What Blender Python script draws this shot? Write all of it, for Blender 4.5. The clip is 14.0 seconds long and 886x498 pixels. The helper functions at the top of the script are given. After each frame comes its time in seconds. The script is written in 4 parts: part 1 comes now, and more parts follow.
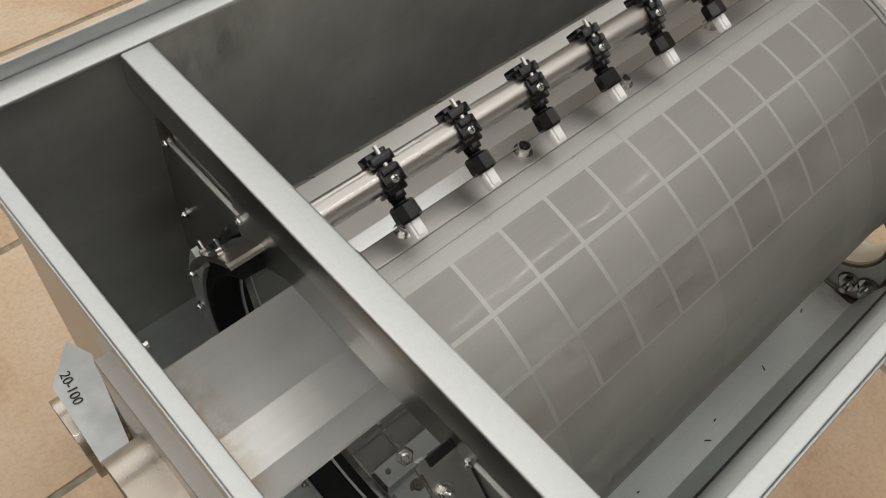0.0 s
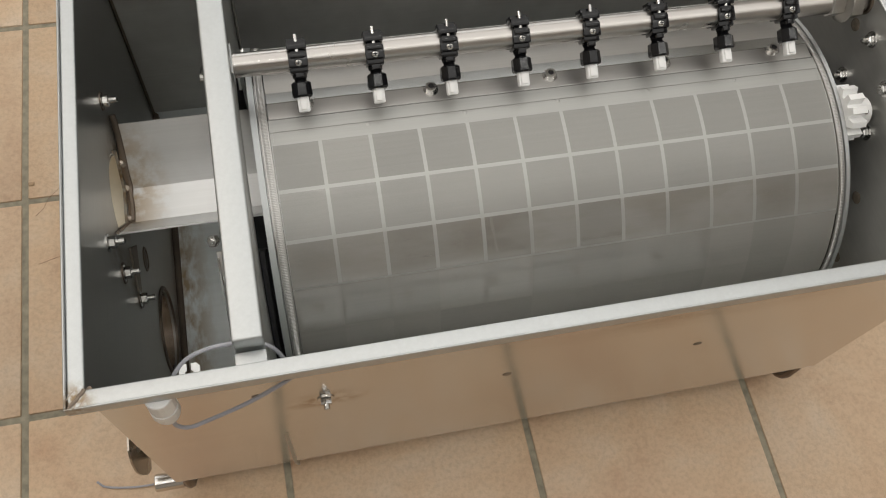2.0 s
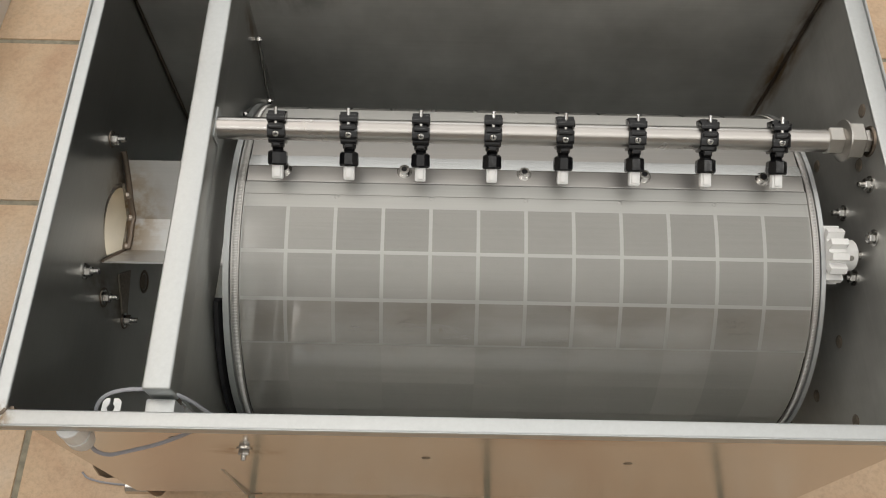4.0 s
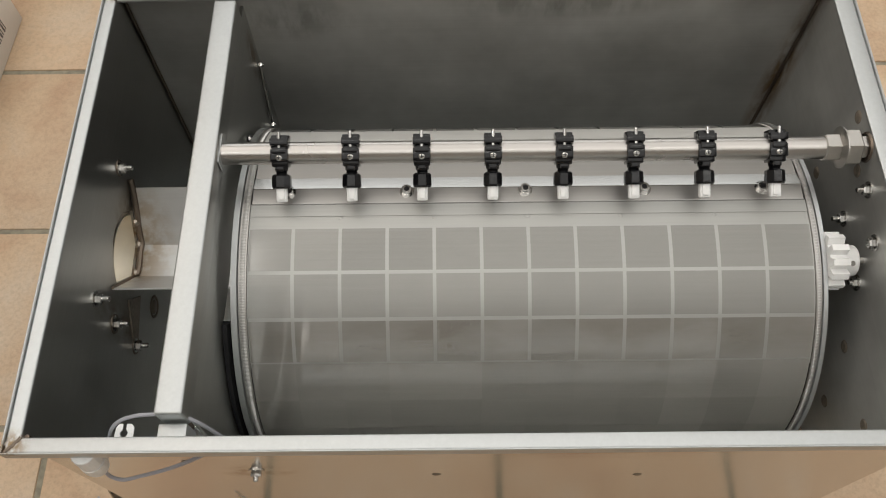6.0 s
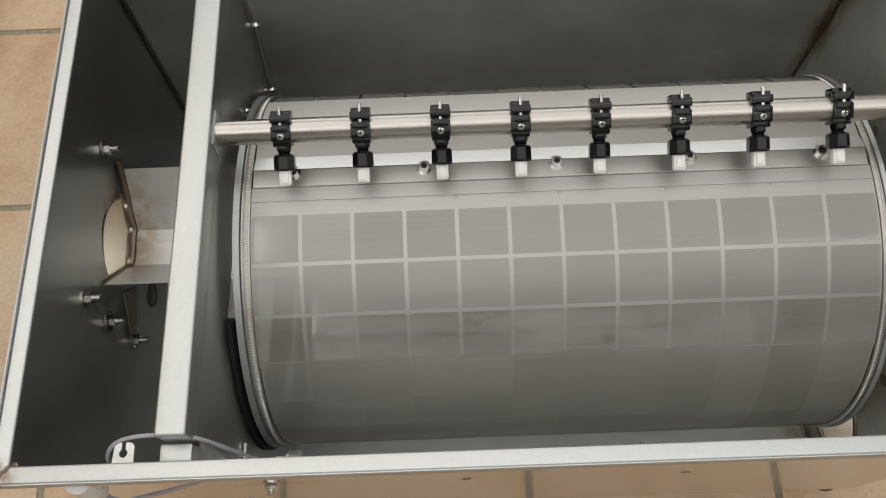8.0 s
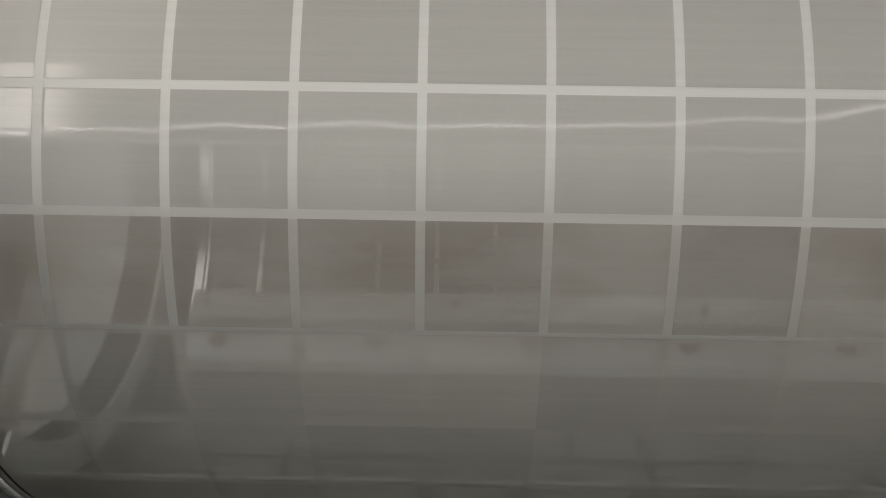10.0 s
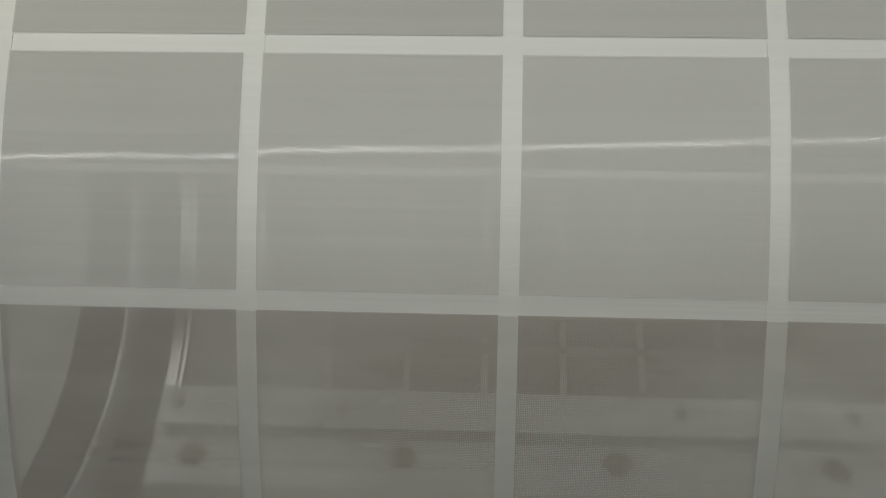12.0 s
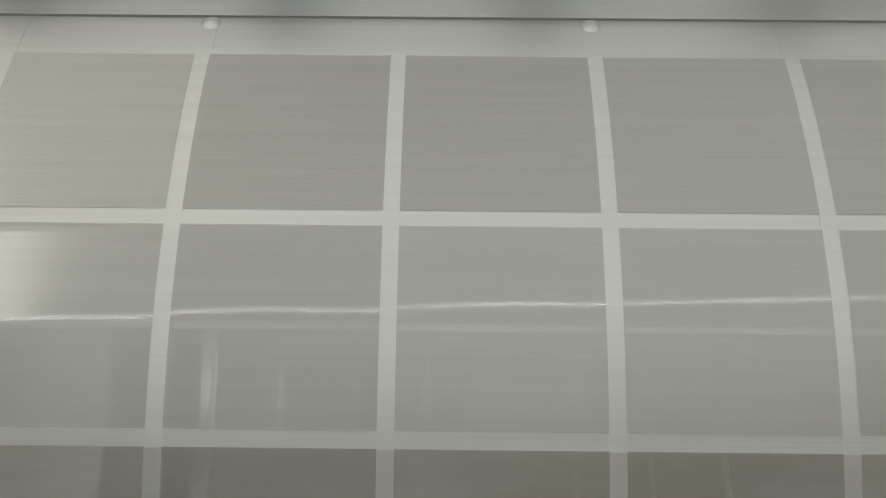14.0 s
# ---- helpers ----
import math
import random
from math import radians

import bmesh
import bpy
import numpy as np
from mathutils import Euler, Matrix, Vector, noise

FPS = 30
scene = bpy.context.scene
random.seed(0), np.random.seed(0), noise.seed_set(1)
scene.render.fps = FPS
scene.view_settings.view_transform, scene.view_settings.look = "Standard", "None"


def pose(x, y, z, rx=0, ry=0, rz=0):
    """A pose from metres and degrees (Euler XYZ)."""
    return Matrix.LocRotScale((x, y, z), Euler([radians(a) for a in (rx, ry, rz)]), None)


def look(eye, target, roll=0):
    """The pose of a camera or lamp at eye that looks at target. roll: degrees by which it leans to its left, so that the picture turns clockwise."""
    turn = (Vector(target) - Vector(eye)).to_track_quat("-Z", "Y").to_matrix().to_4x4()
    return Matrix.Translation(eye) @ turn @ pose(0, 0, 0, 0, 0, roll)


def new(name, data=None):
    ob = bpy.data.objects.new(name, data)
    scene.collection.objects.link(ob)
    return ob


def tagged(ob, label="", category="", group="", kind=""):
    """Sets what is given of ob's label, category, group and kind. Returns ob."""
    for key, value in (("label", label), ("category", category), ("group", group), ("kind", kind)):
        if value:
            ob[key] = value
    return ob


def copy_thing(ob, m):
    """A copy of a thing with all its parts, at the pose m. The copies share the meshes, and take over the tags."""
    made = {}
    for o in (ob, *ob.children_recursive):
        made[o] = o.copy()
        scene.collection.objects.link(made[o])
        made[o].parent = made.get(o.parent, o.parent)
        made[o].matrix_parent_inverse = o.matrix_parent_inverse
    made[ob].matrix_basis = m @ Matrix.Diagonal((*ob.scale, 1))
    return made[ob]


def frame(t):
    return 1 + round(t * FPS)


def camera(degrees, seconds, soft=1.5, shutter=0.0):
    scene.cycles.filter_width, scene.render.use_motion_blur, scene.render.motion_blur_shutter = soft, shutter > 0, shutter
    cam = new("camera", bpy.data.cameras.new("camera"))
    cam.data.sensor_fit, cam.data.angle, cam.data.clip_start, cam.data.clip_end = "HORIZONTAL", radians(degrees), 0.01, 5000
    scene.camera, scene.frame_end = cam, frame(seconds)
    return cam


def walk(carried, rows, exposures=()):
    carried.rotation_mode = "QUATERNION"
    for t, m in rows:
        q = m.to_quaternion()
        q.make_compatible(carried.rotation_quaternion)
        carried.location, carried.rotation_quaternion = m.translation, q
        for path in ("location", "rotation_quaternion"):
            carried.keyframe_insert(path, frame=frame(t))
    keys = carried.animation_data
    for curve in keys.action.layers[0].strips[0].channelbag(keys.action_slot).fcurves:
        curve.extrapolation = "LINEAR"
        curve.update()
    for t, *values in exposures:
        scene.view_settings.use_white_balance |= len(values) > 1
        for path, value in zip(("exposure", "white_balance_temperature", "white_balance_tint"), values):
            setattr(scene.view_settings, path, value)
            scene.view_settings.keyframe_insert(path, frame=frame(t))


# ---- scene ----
cam = camera(55.3, 14.0, soft=1.1)
PATH = [
    (0, (-0.275, 0.025, 0.934), (0.619, 0.79, -0.683), 8.3),
    (0.3, (-0.285, -0.005, 0.951), (0.472, 0.867, -0.682), 7.4),
    (0.5, (-0.286, -0.021, 0.976), (0.398, 0.885, -0.67), 7.3),
    (0.8, (-0.275, -0.044, 0.99), (0.361, 0.872, -0.67), 8.0),
    (0.9, (-0.273, -0.056, 0.993), (0.356, 0.869, -0.665), 8.2),
    (1, (-0.259, -0.071, 1.0), (0.33, 0.88, -0.658), 7.0),
    (1.2, (-0.238, -0.119, 1.018), (0.04, 0.406, 0.214), 6.0),
    (1.5, (-0.156, -0.198, 1.079), (0.248, 0.86, -0.569), 4.3),
    (1.7, (-0.109, -0.225, 1.114), (0.258, 0.771, -0.582), 6.1),
    (1.8, (-0.089, -0.225, 1.119), (0.096, 0.251, 0.26), 8.2),
    (2, (-0.034, -0.224, 1.135), (0.295, 0.625, -0.646), 10.7),
    (2.2, (0.006, -0.187, 1.168), (0.172, 0.195, 0.259), 15.3),
    (2.5, (0.066, -0.19, 1.18), (0.345, 0.66, -0.609), 14.3),
    (2.7, (0.103, -0.184, 1.193), (0.202, 0.248, 0.297), 12.0),
    (3, (0.139, -0.189, 1.196), (0.247, 0.687, -0.599), 9.2),
    (5.5, (0.16, -0.193, 1.213), (0.166, 0.75, -0.551), -0.8),
    (6, (0.161, -0.192, 1.214), (0.157, 0.744, -0.553), -0.8),
    (6.5, (0.162, -0.168, 1.228), (0.151, 0.714, -0.567), -1.1),
    (7, (0.159, -0.176, 1.212), (0.136, 0.74, -0.565), -1.5),
    (7.5, (0.145, -0.132, 1.2), (0.114, 0.731, -0.604), -2.9),
    (8, (0.143, -0.107, 1.156), (0.125, 0.689, -0.679), -3.4),
    (8.5, (0.182, -0.068, 1.062), (0.157, 0.687, -0.79), -5.2),
    (9, (0.194, -0.023, 0.924), (0.161, 0.666, -0.953), -4.2),
    (9.2, (0.189, -0.032, 0.867), (0.181, 0.733, -0.981), -1.3),
    (11.5, (0.139, 0.089, 0.538), (0.101, 1.04, -1.222), -0.5),
    (12, (0.144, 0.088, 0.536), (0.062, 1.102, -1.186), -2.9),
    (12.5, (0.143, 0.086, 0.537), (0.059, 1.122, -1.172), -3.4),
    (13, (0.143, 0.091, 0.551), (0.051, 1.09, -1.179), -4.4),
    (13.2, (0.133, 0.083, 0.559), (0.098, 1.19, -1.106), -1.4),
    (13.4, (0.125, 0.083, 0.563), (0.117, 0.657, -0.256), -0.4),
    (13.5, (0.123, 0.078, 0.56), (0.103, 1.295, -1.027), -0.4),
    (13.6, (0.119, 0.072, 0.558), (0.126, 1.359, -0.973), 0.5),
    (14, (0.113, 0.07, 0.556), (0.102, 1.401, -0.937), 0.2),
]
# the drum's assembly sits a little nose-down in the level tub; the path is given in its frame
TILT = Matrix.Translation((0, 0, 0.48)) @ Matrix.Rotation(-0.022, 4, "X") @ Matrix.Translation((0, 0, -0.48))
walk(cam, [(t, TILT @ look(eye, target, roll)) for t, eye, target, roll in PATH],
     [(0, 0.0, 6500, 10), (9.2, 0.0, 6500, 10), (11.3, -0.08, 6350, 9), (12.0, -0.07, 6330, 4), (12.5, -0.06, 6330, 2), (13.0, -0.03, 6310, 4), (14, -0.06, 6300, 5)])


# ---- world, lights, exposure ----
world = bpy.data.worlds.new("world")
scene.world = world
world.use_nodes = True
wn = world.node_tree
sky = wn.nodes.new("ShaderNodeTexSky")
sky.sky_type = "NISHITA"
sky.sun_disc = False
sky.sun_elevation = radians(50)
sky.sun_rotation = radians(-60)
sky.dust_density = 4.0
wn.links.new(sky.outputs[0], wn.nodes["Background"].inputs[0])
wn.nodes["Background"].inputs[1].default_value = 0.04


def area_lamp(name, m, sx, sy, power, color):
    d = bpy.data.lights.new(name, "AREA")
    d.shape, d.size, d.size_y, d.energy, d.color = "RECTANGLE", sx, sy, power, color
    ob = new(name, d)
    ob.matrix_world = m
    return ob


# daylight falling in through the glazed roof and the window in the north wall
area_lamp("roof_daylight", pose(0.0, 0.55, 2.52), 4.4, 4.1, 75, (1.0, 0.965, 0.885))
area_lamp("window_daylight", pose(0.2, 2.97, 1.14, -90, 0, 0), 3.0, 2.1, 32, (0.99, 0.98, 0.93))
area_lamp("side_window_daylight", pose(2.57, 0.1, 1.50, 0, 90, 0), 1.2, 2.4, 11, (1.0, 0.97, 0.91))

# slim tube light under the ceiling, mirrored as a thin line in the drum
area_lamp("ceiling_tube_light", pose(0.25, -0.35, 2.46, 0, 0, 5.9), 3.4, 0.022, 4.6, (1.0, 0.98, 0.93))

# ---- helpers for building ----
RIM = 0.485           # height of the tub's rim
AY, AZ, R = 0.276, 0.2276, 0.202   # drum axis and radius


def mesh_of(name, bm):
    me = bpy.data.meshes.new(name)
    bm.normal_update()
    bm.to_mesh(me)
    bm.free()
    return me


def smooth(me, angle=35):
    me.shade_smooth()
    me.set_sharp_from_angle(angle=radians(angle))


def part(name, bm, material, parent=None, label="", sharp=35):
    me = mesh_of(name, bm)
    smooth(me, sharp)
    me.materials.append(material)
    ob = new(name, me)
    if parent is not None:
        ob.parent = parent
    if label:
        ob["label"] = label
    return ob


def thing(name, label, category, at=(0, 0, 0), group="", kind=""):
    ob = new(name)
    ob.empty_display_size = 0.02
    ob.location = at
    return tagged(ob, label, category, group, kind)


def joined(*bms):
    out = bmesh.new()
    for b in bms:
        me = bpy.data.meshes.new("tmp")
        b.to_mesh(me)
        b.free()
        out.from_mesh(me)
        bpy.data.meshes.remove(me)
    return out


def box(x0, x1, y0, y1, z0, z1, bevel=0.0, seg=2):
    bm = bmesh.new()
    bmesh.ops.create_cube(bm, size=1.0)
    for v in bm.verts:
        v.co = Vector((x0 + (v.co.x + 0.5) * (x1 - x0), y0 + (v.co.y + 0.5) * (y1 - y0), z0 + (v.co.z + 0.5) * (z1 - z0)))
    if bevel:
        bmesh.ops.bevel(bm, geom=list(bm.edges), offset=bevel, segments=seg, affect="EDGES", profile=0.5)
    return bm


def axis_matrix(p0, p1):
    d = Vector(p1) - Vector(p0)
    return Matrix.Translation(p0) @ d.to_track_quat("Z", "X").to_matrix().to_4x4(), d.length


def lathe(profile, p0, p1, seg=24, closed=False, turn=0.0):
    """Turns (radius, fraction-free length) pairs about the line p0-p1."""
    m, _ = axis_matrix(p0, p1)
    bm = bmesh.new()
    rings = []
    for r, h in profile:
        if r < 1e-6:
            rings.append([bm.verts.new(m @ Vector((0, 0, h)))])
        else:
            rings.append([bm.verts.new(m @ Vector((r * math.cos(turn + 2 * math.pi * k / seg), r * math.sin(turn + 2 * math.pi * k / seg), h))) for k in range(seg)])
    pairs = list(zip(rings, rings[1:]))
    if closed:
        pairs.append((rings[-1], rings[0]))
    for a, b in pairs:
        for k in range(seg):
            j = (k + 1) % seg
            if len(a) == 1 and len(b) == 1:
                continue
            if len(a) == 1:
                bm.faces.new((a[0], b[j], b[k]))
            elif len(b) == 1:
                bm.faces.new((a[k], a[j], b[0]))
            else:
                bm.faces.new((a[k], a[j], b[j], b[k]))
    bmesh.ops.recalc_face_normals(bm, faces=bm.faces)
    return bm


def rod(p0, p1, r, seg=20, bevel=0.0):
    length = (Vector(p1) - Vector(p0)).length
    b = bevel
    prof = [(0, 0), (r - b, 0), (r, b), (r, length - b), (r - b, length), (0, length)] if b else [(0, 0), (r, 0), (r, length), (0, length)]
    return lathe(prof, p0, p1, seg)


def tube(p0, p1, r, wall, seg=40):
    length = (Vector(p1) - Vector(p0)).length
    return lathe([(r - wall, 0), (r, 0), (r, length), (r - wall, length)], p0, p1, seg, closed=True)


def sweep(points, r, seg=10, steps=8):
    """A round cable through the points."""
    pts = [Vector(p) for p in points]
    ext = [2 * pts[0] - pts[1]] + pts + [2 * pts[-1] - pts[-2]]
    path = []
    for i in range(1, len(ext) - 2):
        p0, p1, p2, p3 = ext[i - 1:i + 3]
        for s in range(steps):
            t = s / steps
            path.append(0.5 * ((2 * p1) + (p2 - p0) * t + (2 * p0 - 5 * p1 + 4 * p2 - p3) * t * t + (3 * p1 - p0 - 3 * p2 + p3) * t ** 3))
    path.append(pts[-1])
    bm = bmesh.new()
    rings = []
    side = None
    for i, p in enumerate(path):
        d = (path[min(i + 1, len(path) - 1)] - path[max(i - 1, 0)]).normalized()
        if side is None:
            side = d.orthogonal().normalized()
        side = (side - d * side.dot(d)).normalized()
        up = d.cross(side)
        rings.append([bm.verts.new(p + r * (side * math.cos(2 * math.pi * k / seg) + up * math.sin(2 * math.pi * k / seg))) for k in range(seg)])
    for a, b in zip(rings, rings[1:]):
        for k in range(seg):
            bm.faces.new((a[k], a[(k + 1) % seg], b[(k + 1) % seg], b[k]))
    bm.faces.new(rings[0][::-1])
    bm.faces.new(rings[-1])
    return bm


def extrude_profile(profile, x0, x1, closed=True):
    """A closed (y, z) outline drawn out along x."""
    bm = bmesh.new()
    a = [bm.verts.new((x0, y, z)) for y, z in profile]
    b = [bm.verts.new((x1, y, z)) for y, z in profile]
    n = len(profile)
    for k in range(n):
        j = (k + 1) % n
        bm.faces.new((a[k], a[j], b[j], b[k]))
    bm.faces.new(a[::-1])
    bm.faces.new(b)
    bmesh.ops.recalc_face_normals(bm, faces=bm.faces)
    return bm


def sheet_profile(points, thick):
    """Closed outline of a bent sheet of even thickness along the (y, z) points."""
    pts = [Vector(p) for p in points]
    left, right = [], []
    for i, p in enumerate(pts):
        d1 = (p - pts[i - 1]).normalized() if i else (pts[1] - p).normalized()
        d2 = (pts[i + 1] - p).normalized() if i < len(pts) - 1 else d1
        n1, n2 = Vector((-d1.y, d1.x)), Vector((-d2.y, d2.x))
        n = (n1 + n2).normalized()
        k = thick / 2 / max(0.4, n.dot(n1))
        left.append(p + n * k)
        right.append(p - n * k)
    return [tuple(v) for v in left + right[::-1]]


def plate(outline, holes, plane, at, thick):
    """A flat sheet with round or free holes. plane 'x': outline in (y, z) at x = at; 'y': (x, z); 'z': (x, y). Grows along +axis by thick."""
    bm = bmesh.new()

    def put(u, v):
        return {"x": (at, u, v), "y": (u, at, v), "z": (u, v, at)}[plane]
    for loop in [outline] + holes:
        vs = [bm.verts.new(put(u, v)) for u, v in loop]
        for k in range(len(vs)):
            bm.edges.new((vs[k], vs[(k + 1) % len(vs)]))
    bmesh.ops.triangle_fill(bm, use_beauty=True, use_dissolve=False, edges=list(bm.edges))
    res = bmesh.ops.extrude_face_region(bm, geom=list(bm.faces))
    move = {"x": (thick, 0, 0), "y": (0, thick, 0), "z": (0, 0, thick)}[plane]
    bmesh.ops.translate(bm, verts=[g for g in res["geom"] if isinstance(g, bmesh.types.BMVert)], vec=move)
    bmesh.ops.recalc_face_normals(bm, faces=bm.faces)
    return bm


def circle(u, v, r, n=48, a0=0.0):
    return [(u + r * math.cos(a0 + 2 * math.pi * k / n), v + r * math.sin(a0 + 2 * math.pi * k / n)) for k in range(n)]


def rect(u0, u1, v0, v1):
    return [(u0, v0), (u1, v0), (u1, v1), (u0, v1)]


def on_drum(phi, r):
    """The (y, z) of a point of the drum; phi is degrees up from the front."""
    return AY - r * math.cos(radians(phi)), AZ + r * math.sin(radians(phi))


# ---- materials ----
def nodes_of(name):
    m = bpy.data.materials.new(name)
    m.use_nodes = True
    t = m.node_tree
    return m, t, t.nodes["Principled BSDF"], t.links


def add(t, kind, **inputs):
    n = t.nodes.new(kind)
    for k, v in inputs.items():
        n.inputs[k.replace("_", " ")].default_value = v
    return n


def coords(t, scale, island=False):
    c = t.nodes.new("ShaderNodeTexCoord")
    mp = add(t, "ShaderNodeMapping", Scale=scale)
    t.links.new(c.outputs["Object"], mp.inputs["Vector"])
    return mp


def ramp(t, src, a, b, lo=0.3, hi=0.7):
    r = t.nodes.new("ShaderNodeValToRGB")
    r.color_ramp.elements[0].position, r.color_ramp.elements[1].position = lo, hi
    r.color_ramp.elements[0].color, r.color_ramp.elements[1].color = (*a, 1), (*b, 1)
    t.links.new(src, r.inputs[0])
    return r


def grey(v):
    return (v, v, v)


def steel(name, base=(0.60, 0.59, 0.57), rough=0.3, brushed=(3, 3, 260), bump=0.04, stain=0.1, spread=0.06, metallic=1.0):
    """Stainless steel: fine brushing along one way, broad stains, patches of uneven polish."""
    m, t, b, l = nodes_of(name)
    b.inputs["Metallic"].default_value = metallic
    big = add(t, "ShaderNodeTexNoise", Scale=1.0, Detail=4.0, Roughness=0.6)
    l.new(coords(t, (7, 7, 7)).outputs[0], big.inputs["Vector"])
    fine = add(t, "ShaderNodeTexNoise", Scale=1.0, Detail=3.0, Roughness=0.65)
    l.new(coords(t, brushed).outputs[0], fine.inputs["Vector"])
    dark = tuple(c * (1 - stain) for c in base)
    col = ramp(t, big.outputs[0], dark, base, 0.32, 0.66)
    mix = t.nodes.new("ShaderNodeMix")
    mix.data_type, mix.blend_type = "RGBA", "MULTIPLY"
    mix.inputs["Factor"].default_value = 0.25
    l.new(col.outputs[0], mix.inputs["A"])
    streak = ramp(t, fine.outputs[0], grey(0.72), grey(1.0), 0.25, 0.75)
    l.new(streak.outputs[0], mix.inputs["B"])
    l.new(mix.outputs["Result"], b.inputs["Base Color"])
    rr = add(t, "ShaderNodeMapRange")
    rr.inputs["From Min"].default_value, rr.inputs["From Max"].default_value = 0.3, 0.7
    rr.inputs["To Min"].default_value, rr.inputs["To Max"].default_value = rough - spread, rough + spread
    l.new(big.outputs[0], rr.inputs["Value"])
    l.new(rr.outputs[0], b.inputs["Roughness"])
    bp = add(t, "ShaderNodeBump", Strength=bump, Distance=0.001)
    l.new(fine.outputs[0], bp.inputs["Height"])
    l.new(bp.outputs[0], b.inputs["Normal"])
    return m


def marked(m, centre, size, tint, grain=(40, 40, 40), strength=1.0):
    """Lays a tinted mark with an uneven edge (heat colour, smears) over a steel, round a point of the thing."""
    t = m.node_tree
    l, b = t.links, t.nodes["Principled BSDF"]
    c = t.nodes.new("ShaderNodeTexCoord")
    sub = t.nodes.new("ShaderNodeVectorMath")
    sub.operation, sub.inputs[1].default_value = "SUBTRACT", centre
    div = t.nodes.new("ShaderNodeVectorMath")
    div.operation, div.inputs[1].default_value = "DIVIDE", size
    ln = t.nodes.new("ShaderNodeVectorMath")
    ln.operation = "LENGTH"
    l.new(c.outputs["Object"], sub.inputs[0])
    l.new(sub.outputs[0], div.inputs[0])
    l.new(div.outputs[0], ln.inputs[0])
    near = add(t, "ShaderNodeMapRange")
    near.inputs["From Min"].default_value, near.inputs["From Max"].default_value = 0.25, 1.0
    near.inputs["To Min"].default_value, near.inputs["To Max"].default_value = 1.0, 0.0
    l.new(ln.outputs["Value"], near.inputs["Value"])
    n = add(t, "ShaderNodeTexNoise", Scale=1.0, Detail=4.0, Roughness=0.6)
    l.new(coords(t, grain).outputs[0], n.inputs["Vector"])
    edge = add(t, "ShaderNodeMapRange")
    edge.inputs["From Min"].default_value, edge.inputs["From Max"].default_value = 0.38, 0.58
    edge.inputs["To Max"].default_value = strength
    l.new(n.outputs[0], edge.inputs["Value"])
    both = t.nodes.new("ShaderNodeMath")
    both.operation = "MULTIPLY"
    l.new(near.outputs[0], both.inputs[0])
    l.new(edge.outputs[0], both.inputs[1])
    mix = t.nodes.new("ShaderNodeMix")
    mix.data_type, mix.blend_type = "RGBA", "MULTIPLY"
    mix.inputs["B"].default_value = (*tint, 1)
    before = b.inputs["Base Color"].links[0].from_socket
    l.new(both.outputs[0], mix.inputs["Factor"])
    l.new(before, mix.inputs["A"])
    l.new(mix.outputs["Result"], b.inputs["Base Color"])


def plain(name, color, rough=0.5, metallic=0.0, vary=0.12, scale=60, bump=0.05, spec=0.5):
    m, t, b, l = nodes_of(name)
    n = add(t, "ShaderNodeTexNoise", Scale=1.0, Detail=4.0)
    l.new(coords(t, (scale, scale, scale)).outputs[0], n.inputs["Vector"])
    c = ramp(t, n.outputs[0], tuple(x * (1 - vary) for x in color), tuple(min(1, x * (1 + vary)) for x in color))
    l.new(c.outputs[0], b.inputs["Base Color"])
    b.inputs["Roughness"].default_value, b.inputs["Metallic"].default_value = rough, metallic
    b.inputs["Specular IOR Level"].default_value = spec
    bp = add(t, "ShaderNodeBump", Strength=bump, Distance=0.001)
    l.new(n.outputs[0], bp.inputs["Height"])
    l.new(bp.outputs[0], b.inputs["Normal"])
    return m


